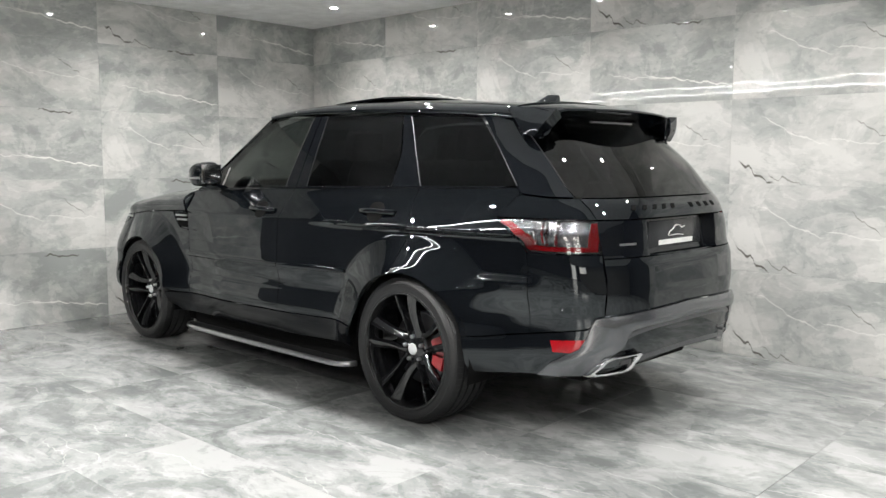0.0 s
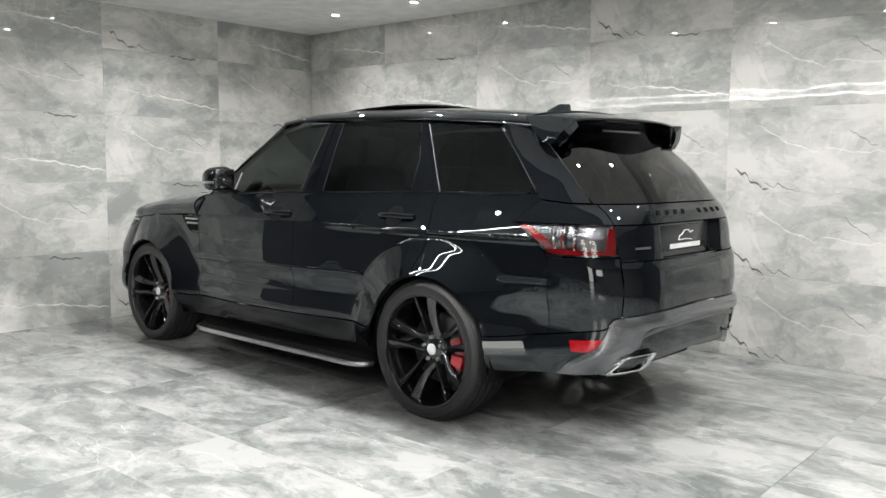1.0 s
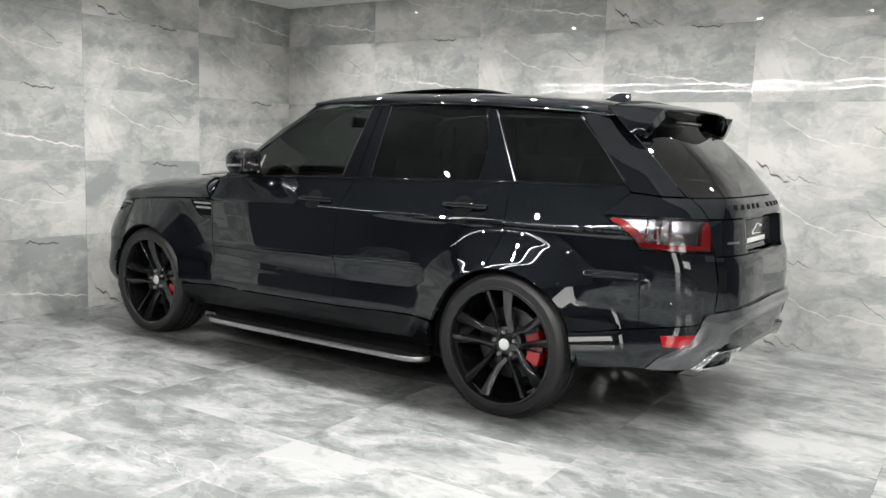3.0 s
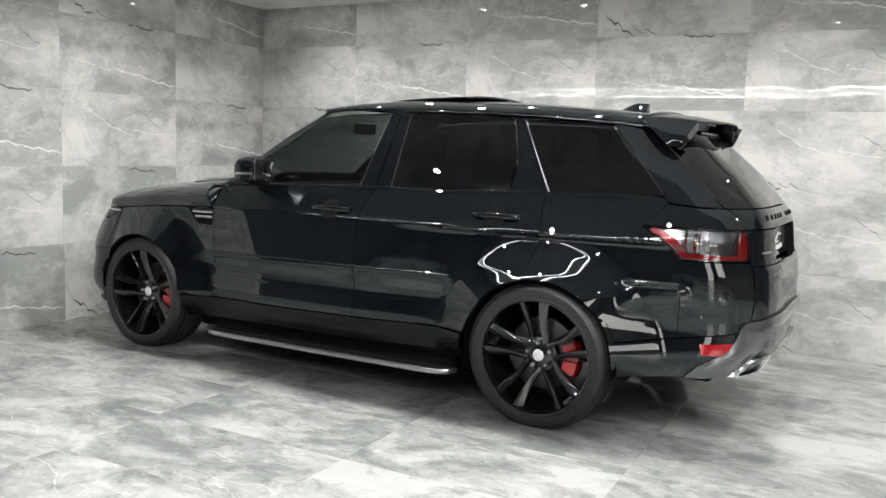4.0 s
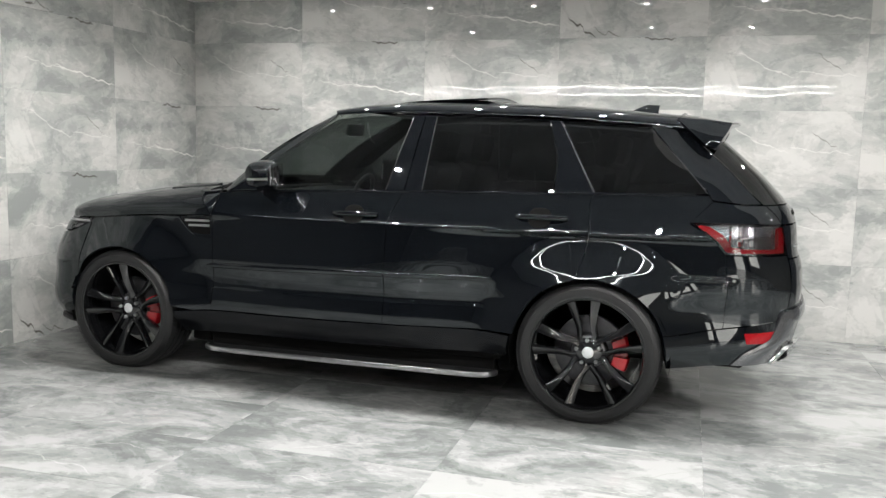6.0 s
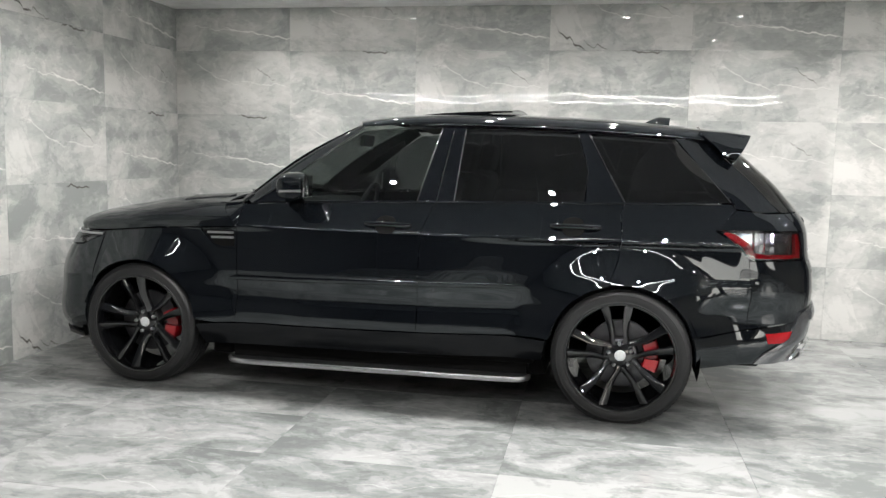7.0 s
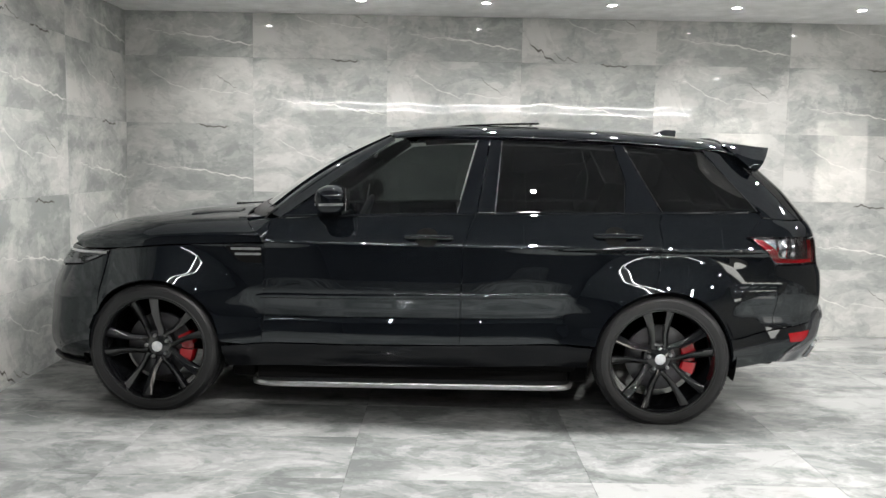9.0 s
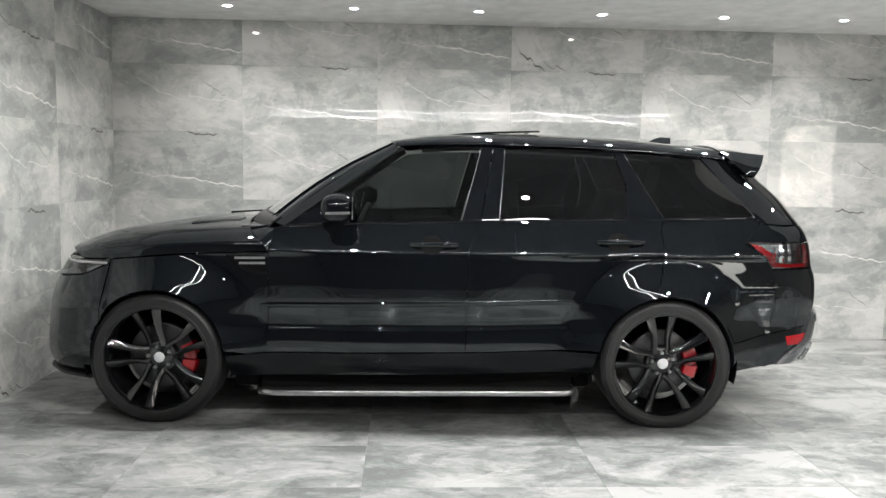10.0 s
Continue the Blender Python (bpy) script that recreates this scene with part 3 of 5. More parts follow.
# tail corner between quarter, lamp, bumper and tailgate
panel("tail_corner", PAINT, [(2.18, 0.530), (s_rear(0.67, 0.568), 0.568), (lower(0.618), 0.618)], [(2.175, 0.912), (lower(0.912), 0.912)], [(2.18, 0.530), (2.185, 0.75), (2.175, 0.912)], [(lower(0.618), 0.618), (lower(0.75), 0.75), (lower(0.912), 0.912)], 18, 20)
# tailgate: lower skin, plate recess, upper skin
mid = lambda z: (TAIL(z) - REAR_A + 1.2, z)
at_seam = lambda z: (lower(z), z)
across = lambda z, dz=0.0: [at_seam(z), (s_rear(0.3, z + dz * 0.7), z + dz * 0.7), mid(z + dz)]
tailgate = panel("tailgate", PAINT, across(0.622, 0.026), across(0.892), [at_seam(z) for z in (0.622, 0.70, 0.80, 0.892)], [mid(z) for z in (0.648, 0.75, 0.85, 0.892)], 22, 16, middle="tail")


def pocket(s, z):
    v = -skin(s, z).y
    return -0.055 * ease((0.335 - v) / 0.03)


panel("plate_recess", GLOSS_BLACK, across(0.894), across(1.066), [at_seam(0.894), at_seam(1.066)], [mid(0.894), mid(1.066)], 60, 10, "gloss black number plate recess", shape=pocket, depth=0.06, middle="tail")
panel("tailgate_upper", PAINT, across(1.070), across(1.165), [at_seam(1.070), (s_rear(0.62, 1.12), 1.12), (s_rear(0.63, 1.165), 1.165)], [mid(1.070), mid(1.12), mid(1.165)], 20, 10, middle="tail")
# shoulder over the lamp
panel("tail_shoulder", PAINT, [(1.952, 1.074), (2.20, 1.074), (lower(1.070), 1.070)], [(2.10, 1.180), (s_rear(0.70, 1.165), 1.165), (s_rear(0.632, 1.165), 1.165)], [(1.952, 1.074), (2.10, 1.180)], [(lower(1.070), 1.070), (s_rear(0.622, 1.12), 1.12), (s_rear(0.632, 1.165), 1.165)], 18, 8)
# front bumper and grille
panel("front_bumper", PAINT, [(FRONT_C - 1.2, 0.250), (s_front(0.6, 0.245), 0.245), (-2.05, 0.240), (-1.86, 0.230)], [(FRONT_C - 1.2, 0.800), (s_front(0.6, 0.80), 0.805), (-1.98, 0.842), (-1.755, 0.908)],
      [(FRONT_C - 1.2, 0.250), (FRONT_C - 1.2, 0.800)], [(-1.86, 0.230), (-1.862, 0.40), f_start, (-1.80, 0.60), (-1.755, 0.908)], 30, 18, middle="nose")
panel("headlamp", LAMP_DARK, [(s_front(0.55, 0.81), 0.812), (-1.98, 0.848), (-1.758, 0.912)], [(s_front(0.55, 0.925), 0.925), (-1.98, 0.928), (-1.748, 0.928)], [(s_front(0.55, 0.81), 0.812), (s_front(0.55, 0.925), 0.925)], [(-1.758, 0.912), (-1.748, 0.928)], 18, 6, depth=0.03)
panel("grille", GLOSS_BLACK, [(FRONT_C - 1.2, 0.806), (s_front(0.54, 0.806), 0.806)], [(FRONT_C - 1.2, 0.94), (s_front(0.54, 0.93), 0.93)], [(FRONT_C - 1.2, 0.806), (FRONT_C - 1.2, 0.94)], [(s_front(0.54, 0.806), 0.806), (s_front(0.54, 0.93), 0.93)], 12, 6, middle="nose")

# ---- bonnet: closed over the wings, its side edge on the shoulder ----
BON_EDGE = curve([(-2.2, 0.930), (-1.95, 0.933), (-1.72, 0.939), (-1.40, 0.968), (-1.10, 0.984), (-0.83, 0.996)], 0.04)
BON_MID = curve([(-2.20, 0.945), (-2.10, 0.995), (-1.98, 1.043), (-1.80, 1.086), (-1.48, 1.132), (-1.14, 1.162), (-0.85, 1.172)], 0.05)


def bonnet_sheet():
    pts = []
    for i in range(41):
        u = i / 40
        col = []
        for j in range(49):
            a = -1 + 2 * j / 48
            # front edge bows forward in the middle, rear edge towards the windscreen
            x0 = -2.150 + 0.22 * abs(a) ** 2.6
            x1 = -1.03 + 0.20 * abs(a) ** 2
            x = x0 + (x1 - x0) * u
            ze, zm = BON_EDGE(x), BON_MID(x)
            q = clamp((FRONT_C - x) / (FRONT_C - NOSE(ze))) if x < FRONT_C else 0.0
            w = width(max(x, FRONT_C), ze) * (1 - q ** 2.6) ** (1 / 2.6) if q < 1 else 0.30
            w = max(w, 0.30)
            th = radians(90) * a
            v = w * math.copysign(abs(math.sin(th)) ** 0.88, a)
            z = ze + (zm - ze) * max(0.0, math.cos(th)) ** 0.62
            col.append(Vector((x, v, z)))
        pts.append(col)
    return pts


part("bonnet", sheet(bonnet_sheet(), False, 0.012), PAINT, car)

# ---- roof and glass house ----
ROOF_MID = curve([(-0.25, 1.640), (-0.10, 1.668), (0.04, 1.690), (0.25, 1.705), (0.45, 1.711), (0.80, 1.707), (1.30, 1.688), (1.76, 1.652), (2.05, 1.628)], 0.06)
ROOF_EDGE = curve([(-0.25, 1.590), (-0.05, 1.612), (0.15, 1.622), (0.45, 1.624), (0.90, 1.616), (1.25, 1.603), (1.70, 1.575), (1.98, 1.548)], 0.05)


def roof_sheet(x_front, x_rear, out=0.0, span=1.0):
    pts = []
    for i in range(37):
        u, col = i / 36, []
        for j in range(41):
            a = -1 + 2 * j / 40
            x0 = x_front[0] + (x_front[1] - x_front[0]) * abs(a) ** 2
            x = x0 + (x_rear - x0) * u
            ze, zm = ROOF_EDGE(x), ROOF_MID(x)
            w = width(x, ze)
            th = radians(90) * a * span
            v = w * math.copysign(abs(math.sin(th)) ** 0.9, a)
            z = ze + (zm - ze) * max(0.0, math.cos(th)) ** 0.72
            col.append(Vector((x, v, z + out)))
        pts.append(col)
    return pts


part("roof", sheet(roof_sheet((-0.17, -0.095), 1.93), False, 0.012), PAINT, car)

gtop = lambda x: ROOF_EDGE(x) - 0.018
panel("front_side_window", SIDE_GLASS, [(-0.725, 1.143), (-0.2, 1.164), (0.272, 1.180)], [(-0.090, gtop(-0.09) - 0.010), (0.15, gtop(0.15)), (0.385, gtop(0.385))], [(-0.725, 1.143), (-0.47, 1.335), (-0.25, 1.485), (-0.090, gtop(-0.09) - 0.010)],
      [(0.272, 1.180), (0.385, gtop(0.385))], 18, 12, "lightly tinted front side window", depth=0.004)
panel("b_pillar_trim", GLOSS_BLACK, [(0.276, 1.180), (0.388, 1.184)], [(0.388, gtop(0.388)), (0.458, gtop(0.458))], [(0.276, 1.180), (0.388, gtop(0.388))], [(0.388, 1.184), (0.458, gtop(0.458))], 4, 10, "gloss black pillar trim", gap=0.0015)
panel("b_pillar_trim", GLOSS_BLACK, [(0.392, 1.184), (0.492, 1.186)], [(0.462, gtop(0.462)), (0.527, gtop(0.527))], [(0.392, 1.184), (0.462, gtop(0.462))], [(0.492, 1.186), (0.527, gtop(0.527))], 4, 10, "gloss black pillar trim", gap=0.0015)
panel("rear_side_window", PRIVACY, [(0.496, 1.186), (1.232, 1.202)], [(0.531, gtop(0.531)), (0.9, gtop(0.9)), (1.172, gtop(1.172))], [(0.496, 1.186), (0.531, gtop(0.531))], [(1.232, 1.202), (1.240, 1.38), (1.172, gtop(1.172))], 18, 12, "dark privacy glass", depth=0.004)
panel("c_pillar_trim", GLOSS_BLACK, [(1.236, 1.202), (1.445, 1.206)], [(1.176, gtop(1.176)), (1.231, gtop(1.231))], [(1.236, 1.202), (1.244, 1.38), (1.176, gtop(1.176))], [(1.445, 1.206), (1.34, 1.39), (1.231, gtop(1.231))], 6, 10, "gloss black pillar trim", gap=0.0015)
Q_LOW, Q_TOP = s_at(2.016, 1.218), s_at(1.705, gtop(1.705))
panel("quarter_window", PRIVACY, [(1.453, 1.210), (Q_LOW, 1.218)], [(1.240, gtop(1.24)), (1.5, gtop(1.5)), (Q_TOP, gtop(1.705))], [(1.453, 1.210), (1.348, 1.39), (1.240, gtop(1.24))], [(Q_LOW, 1.218), (s_at(1.862, 1.39), 1.39), (Q_TOP, gtop(1.705))], 18, 12, "dark privacy glass", depth=0.004)
DZ = [1.218, 1.30, 1.40, 1.47, 1.555]
d_edge = [(s_rear(v, z), z) for z, v in zip(DZ, (0.64, 0.63, 0.605, 0.585, 0.555))]
panel("d_pillar_trim", GLOSS_BLACK, [(Q_LOW + 0.004, 1.218), (2.10, 1.186), (s_rear(0.70, 1.171), 1.171), (s_rear(0.644, 1.171), 1.171)], [(Q_TOP + 0.004, gtop(1.705) + 0.012), (s_at(1.80, 1.560), 1.560), d_edge[-1]], [(Q_LOW + 0.004, 1.218), (s_at(1.866, 1.39), 1.39), (Q_TOP + 0.004, gtop(1.705) + 0.012)], [(s_rear(0.644, 1.171), 1.171)] + d_edge, 18, 16, "gloss black pillar trim")
panel("rear_window", PRIVACY, [(s_rear(0.64, 1.168), 1.168), mid(1.169)], [d_edge[-1], mid(1.56)], [(s_rear(0.64, 1.168), 1.168)] + d_edge, [mid(z) for z in (1.169, 1.3, 1.45, 1.56)], 14, 16, "dark heated rear window", depth=0.004, middle="tail")


def screen_edge(v, low):
    """The windscreen's lower and upper border."""
    if low:
        return Vector((-1.04 + 0.24 * (v / 0.80) ** 2, v, 1.150 - 0.022 * (v / 0.8) ** 2))
    return Vector((-0.185 + 0.095 * (v / 0.62) ** 2, v, 1.652 - 0.036 * (v / 0.62) ** 2))


pts = []
for i in range(25):
    a = -1 + 2 * i / 24
    lo, hi = screen_edge(a * 0.785, True), screen_edge(a * 0.625, False)
    pts.append([lo.lerp(hi, j / 14) + Vector((-0.5, 0, 0.86)) * 0.040 * math.sin(math.pi * j / 14) for j in range(15)])
part("windscreen", sheet(pts, False, 0.005), SCREEN_GLASS, car, "clear laminated windscreen")

for sg in (1, -1):
    cols = []
    for j in range(17):
        t = j / 16
        lo, hi = screen_edge(-sg * 0.63, True), screen_edge(-sg * 0.515, False)
        inner = lo.lerp(hi, t) + Vector((-0.5, 0, 0.86)) * (0.040 * math.sin(math.pi * t) + 0.004)
        z = 1.132 + (gtop(-0.09) - 1.132) * t
        x = -0.740 + (-0.097 + 0.740) * t
        outer = skin(x, z, sg)
        bulge = inner.lerp(outer, 0.5) + Vector((-0.25, -sg * 0.8, 0.45)).normalized() * 0.030
        cols.append([outer, outer.lerp(bulge, 0.6) + (bulge - outer) * 0.05, bulge, inner.lerp(bulge, 0.5), inner])
    part("a_pillar", sheet(cols, sg > 0, 0.01), PAINT, car)

# ---- cowl corners between bonnet, door and windscreen pillar ----
for sg in (1, -1):
    rear_edge = bonnet_sheet()[-1]
    low = resample([p - Vector((0.004, 0, 0.003)) for p in (rear_edge[:10][::-1] if sg > 0 else rear_edge[-10:])], 16)
    top = resample([(-0.815, -sg * 0.74, 1.132), (-0.79, -sg * 0.79, 1.130)] + [skin(x, z, sg, -0.002) for x, z in ((-0.70, 1.133), (-0.79, 1.126), (-0.806, 1.09), (-0.822, 1.02), (-0.828, 0.985))], 16)
    part("cowl_corner", sheet([[a.lerp(b, j / 4) for j in range(5)] for a, b in zip(low, top)], sg > 0, 0.01), PAINT, car)

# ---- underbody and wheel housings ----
# all in the unlit black, so the shade under the car is coloured in
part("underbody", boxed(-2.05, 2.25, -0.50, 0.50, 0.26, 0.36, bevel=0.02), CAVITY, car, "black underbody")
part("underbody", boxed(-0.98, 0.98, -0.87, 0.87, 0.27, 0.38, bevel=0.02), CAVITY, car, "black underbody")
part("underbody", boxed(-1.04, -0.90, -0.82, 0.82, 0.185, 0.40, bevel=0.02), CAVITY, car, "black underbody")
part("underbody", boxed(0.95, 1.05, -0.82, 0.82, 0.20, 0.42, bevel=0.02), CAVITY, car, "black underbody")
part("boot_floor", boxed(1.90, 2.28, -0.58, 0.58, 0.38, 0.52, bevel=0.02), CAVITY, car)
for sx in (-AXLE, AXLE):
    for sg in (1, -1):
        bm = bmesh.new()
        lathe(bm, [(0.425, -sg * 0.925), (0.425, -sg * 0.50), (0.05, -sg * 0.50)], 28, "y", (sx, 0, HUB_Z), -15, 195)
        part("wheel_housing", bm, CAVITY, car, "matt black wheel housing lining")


# ---- wheels ----
def spoke(bm, ang, half_out, sg):
    """One arm of a twin spoke: from the hub, bending away from its partner, out to the rim."""
    e = math.copysign(1.0, half_out)
    rows = [(0.046, e * 36.0, 0.050, 0.024, 0.052), (0.070, e * 32.0, 0.057, 0.020, 0.05), (0.095, e * 25.5, 0.065, 0.0165, 0.05), (0.120, e * 19.0, 0.073, 0.0155, 0.05), (0.150, e * 15.2, 0.083, 0.0165, 0.048), (0.195, e * 13.4, 0.097, 0.0190, 0.046), (0.245, half_out, 0.109, 0.0225, 0.044), (0.291, half_out, 0.118, 0.0265, 0.04)]
    rings = []
    for r, a, h, w, d in rows:
        th = radians(ang + a)
        rad, tan = Vector((math.cos(th), 0, math.sin(th))), Vector((-math.sin(th), 0, math.cos(th)))
        c = rad * r
        ring = []
        for off, dep in ((-1.0, -d), (-0.98, -0.003), (-0.80, 0.0015), (-0.55, 0.0005), (0.30, -0.009), (0.94, -0.019), (1.0, -d)):
            p = c + tan * w * off * (1 if e > 0 else -1)
            ring.append(bm.verts.new((p.x, -sg * (h + dep), p.z)))
        rings.append(ring)
    for a, b in zip(rings, rings[1:]):
        for k in range(6):
            q = (a[k], a[k + 1], b[k + 1], b[k])
            bm.faces.new(q if sg > 0 else q[::-1])
    bmesh.ops.recalc_face_normals(bm, faces=bm.faces)


def wheel(sx, sg, turn):
    w = new("wheel")
    w.parent = car
    tagged(w, "gloss black twin-spoke alloy wheel with low-profile tyre")
    w.matrix_basis = pose(sx, -sg * 0.832, HUB_Z)
    turn = turn if sg > 0 else 180 - turn
    # tyre: sidewall with rim guard and raised ring, shoulders, grooved tread
    bm = bmesh.new()
    side = [(0.291, 0.110), (0.296, 0.124), (0.302, 0.133), (0.308, 0.135), (0.311, 0.1325), (0.322, 0.1365), (0.336, 0.1380), (0.345, 0.1365), (0.3465, 0.1378), (0.3490, 0.1375), (0.3505, 0.1355), (0.360, 0.131), (0.3685, 0.1225), (0.3745, 0.112), (0.3785, 0.098)]
    tread = []
    for c in (0.075, 0.025, -0.025, -0.075):
        tread += [(0.381, c + 0.0065), (0.374, c + 0.005), (0.374, c - 0.005), (0.381, c - 0.0065)]
    prof = side + tread + [(r, -h) for r, h in side[::-1]]
    lathe(bm, [(r, -sg * h) for r, h in prof], 96)
    bmesh.ops.recalc_face_normals(bm, faces=bm.faces)
    tyre = part("tyre", bm, RUBBER, w, "black low-profile road tyre", 30)
    # tread blocks cut into the shoulders
    bm = bmesh.new()
    n = 76
    for k in range(n):
        a = radians(360 * k / n)
        rot = Matrix.Rotation(-a, 4, "Y")
        for y0, y1, skew in ((0.084, 0.121, 0.007), (-0.121, -0.084, -0.007), (0.034, 0.067, 0.004), (-0.067, -0.034, -0.004)):
            vs = []
            for yy, sk in ((y0, 0), (y1, skew)):
                hi = 0.3835 if abs(yy) < 0.1 else 0.3752
                for dz in (-0.0115, 0.0115):
                    for rr in (0.372, hi):
                        vs.append(bm.verts.new(rot @ Vector((rr, yy, dz + sk))))
            for q in ((0, 1, 3, 2), (4, 6, 7, 5), (1, 5, 7, 3), (0, 4, 5, 1), (2, 3, 7, 6)):
                bm.faces.new([vs[j] for j in q])
    bmesh.ops.recalc_face_normals(bm, faces=bm.faces)
    tagged(part("tread_pattern", bm, RUBBER, tyre), kind="stuff")
    # rim barrel and lip
    bm = bmesh.new()
    lathe(bm, [(r, -sg * h) for r, h in [(0.286, 0.100), (0.298, 0.118), (0.301, 0.126), (0.299, 0.1325), (0.294, 0.132), (0.290, 0.124), (0.286, 0.112), (0.281, 0.085), (0.276, 0.02), (0.268, -0.07), (0.262, -0.12)]], 80)
    bmesh.ops.recalc_face_normals(bm, faces=bm.faces)
    rim = part("rim", bm, RIM_BLACK, w, "gloss black rim")
    for k in range(5):
        for e in (-1, 1):
            bm = bmesh.new()
            spoke(bm, turn + 72 * k, e * 13.0, sg)
            part("spoke", bm, RIM_BLACK, rim, sharp=32)
    bm = bmesh.new()
    lathe(bm, [(r, -sg * h) for r, h in [(0.030, 0.066), (0.045, 0.060), (0.070, 0.052), (0.080, 0.040), (0.082, 0.0)]], 48)
    part("hub", bm, RIM_BLACK, rim)
    bm = bmesh.new()
    lathe(bm, [(r, -sg * h) for r, h in [(0.0, 0.0725), (0.024, 0.072), (0.029, 0.070), (0.031, 0.066), (0.031, 0.05)]], 32)
    part("centre_cap", bm, CAP_WHITE, rim, "pale grey centre cap")
    for k in range(5):
        a = radians(turn + 72 * k)
        bm = bmesh.new()
        lathe(bm, [(r, -sg * h) for r, h in [(0.0, 0.072), (0.007, 0.072), (0.010, 0.069), (0.0115, 0.055), (0.0135, 0.05)]], 6, "y", (0.064 * math.cos(a), 0, 0.064 * math.sin(a)))
        part("wheel_nut", bm, STEEL, rim, "bright steel wheel nut")
    # brake
    bm = bmesh.new()
    lathe(bm, [(r, -sg * h) for r, h in [(0.075, 0.045), (0.090, 0.040), (0.095, 0.012), (0.100, 0.006), (0.185, 0.006), (0.190, 0.003), (0.190, -0.028), (0.10, -0.028)]], 64)
    part("brake_disc", bm, CAST, w, "grey cast brake disc")
    for a0, a1 in ((6, 27), (-25, -5)):
        bm = bmesh.new()
        lathe(bm, [(r, -sg * h) for r, h in [(0.128, 0.012), (0.128, 0.040), (0.135, 0.052), (0.168, 0.056), (0.205, 0.050), (0.216, 0.036), (0.216, -0.02)]], 12, "y", (0, 0, 0), a0, a1)
        bmesh.ops.holes_fill(bm, edges=bm.edges)
        for a in (a0, a1):
            th = radians(a)
            vs = [bm.verts.new((r * math.cos(th), -sg * h, r * math.sin(th))) for r, h in ((0.128, -0.02), (0.128, 0.040), (0.135, 0.052), (0.168, 0.056), (0.205, 0.050), (0.216, 0.036), (0.216, -0.02))]
            bm.faces.new(vs)
        part("caliper", bm, RED_PAINT, w, "red brake caliper")
    bm = bmesh.new()
    lathe(bm, [(r, -sg * h) for r, h in [(0.135, 0.012), (0.135, 0.030), (0.15, 0.038), (0.190, 0.036), (0.205, 0.026), (0.205, -0.02)]], 6, "y", (0, 0, 0), -4, 5)
    part("caliper_bridge", bm, RED_PAINT, w)


for sx, turn in ((-AXLE, 103.0), (AXLE, 96.0)):
    for sg in (1, -1):
        wheel(sx, sg, turn)


# ---- running boards ----
def sweep(bm, path, section, closed=True, cap=True):
    """Carries a cross-section of (side, up) along places; side is level and square to the path."""
    rings = []
    for i, p in enumerate(path):
        a, b = Vector(path[max(0, i - 1)]), Vector(path[min(len(path) - 1, i + 1)])
        d = (b - a).normalized()
        side = d.cross(Vector((0, 0, 1)))
        side = side.normalized() if side.length > 1e-4 else Vector((0, 1, 0))
        up = side.cross(d)
        rings.append([bm.verts.new(Vector(p) + side * x + up * y) for x, y in section])
    n = len(section)
    for r0, r1 in zip(rings, rings[1:]):
        for k in range(n if closed else n - 1):
            bm.faces.new((r0[k], r0[(k + 1) % n], r1[(k + 1) % n], r1[k]))
    if cap and closed:
        bm.faces.new(rings[0][::-1]), bm.faces.new(rings[-1])
    bmesh.ops.recalc_face_normals(bm, faces=bm.faces)


for sg in (1, -1):
    board = new("running_board")
    board.parent = car
    tagged(board, "black side step with a brushed silver edge")
    plan = [(-0.892, 0.868), (-0.884, 0.895), (-0.85, 0.925), (-0.79, 0.948), (-0.70, 0.956), (0.0, 0.960), (0.80, 0.956), (0.88, 0.950), (0.925, 0.928), (0.950, 0.895), (0.957, 0.862)]
    edge = [(x, -sg * v, 0.178 + 0.0105 * (x + 0.9)) for x, v in plan]
    bm = bmesh.new()
    sweep(bm, edge, [(-0.007, -0.015), (0.006, -0.015), (0.010, -0.008), (0.010, 0.008), (0.006, 0.014), (-0.007, 0.014)] if sg > 0 else [(0.007, -0.015), (-0.006, -0.015), (-0.010, -0.008), (-0.010, 0.008), (-0.006, 0.014), (0.007, 0.014)])
    part("edge_trim", bm, STEEL, board, "brushed silver edge trim")
    bm = bmesh.new()
    top = [bm.verts.new((x, y * 0.988, z + 0.011)) for x, y, z in edge]
    low = [bm.verts.new((x, y * 0.988, z - 0.012)) for x, y, z in edge]
    bm.faces.new(top), bm.faces.new(low[::-1])
    n = len(top)
    for k in range(n):
        bm.faces.new((top[k], low[k], low[(k + 1) % n], top[(k + 1) % n]))
    bmesh.ops.recalc_face_normals(bm, faces=bm.faces)
    part("tread_plate", bm, SATIN_BLACK, board)
    part("bracket", boxed(-0.88, 0.94, min(-sg * 0.845, -sg * 0.80), max(-sg * 0.845, -sg * 0.80), 0.185, 0.30, bevel=0.006), CAVITY, board, "black mounting skirt")

# ---- flank details ----


def bead(s, z):
    """The rounded section of the door moulding."""
    zc = 0.6975 + 0.0243 * (s + 0.3)
    u = z - zc
    d = clamp(u - 0.003, 0.0, 0.0115)
    return (0.0068 - 0.42 * d - 7.5 * d * d) * ease((u + 0.0165) / 0.006)


panel("door_moulding", PAINT, [(-0.878, 0.676), (-0.83, 0.668), (-0.3, 0.682), (0.306, 0.697)], [(-0.878, 0.684), (-0.83, 0.700), (-0.3, 0.713), (0.306, 0.726)], [(-0.878, 0.676), (-0.878, 0.684)], [(0.306, 0.697), (0.306, 0.726)], 48, 32, out=0.001, depth=0.006, parent=front_door, shape=bead)
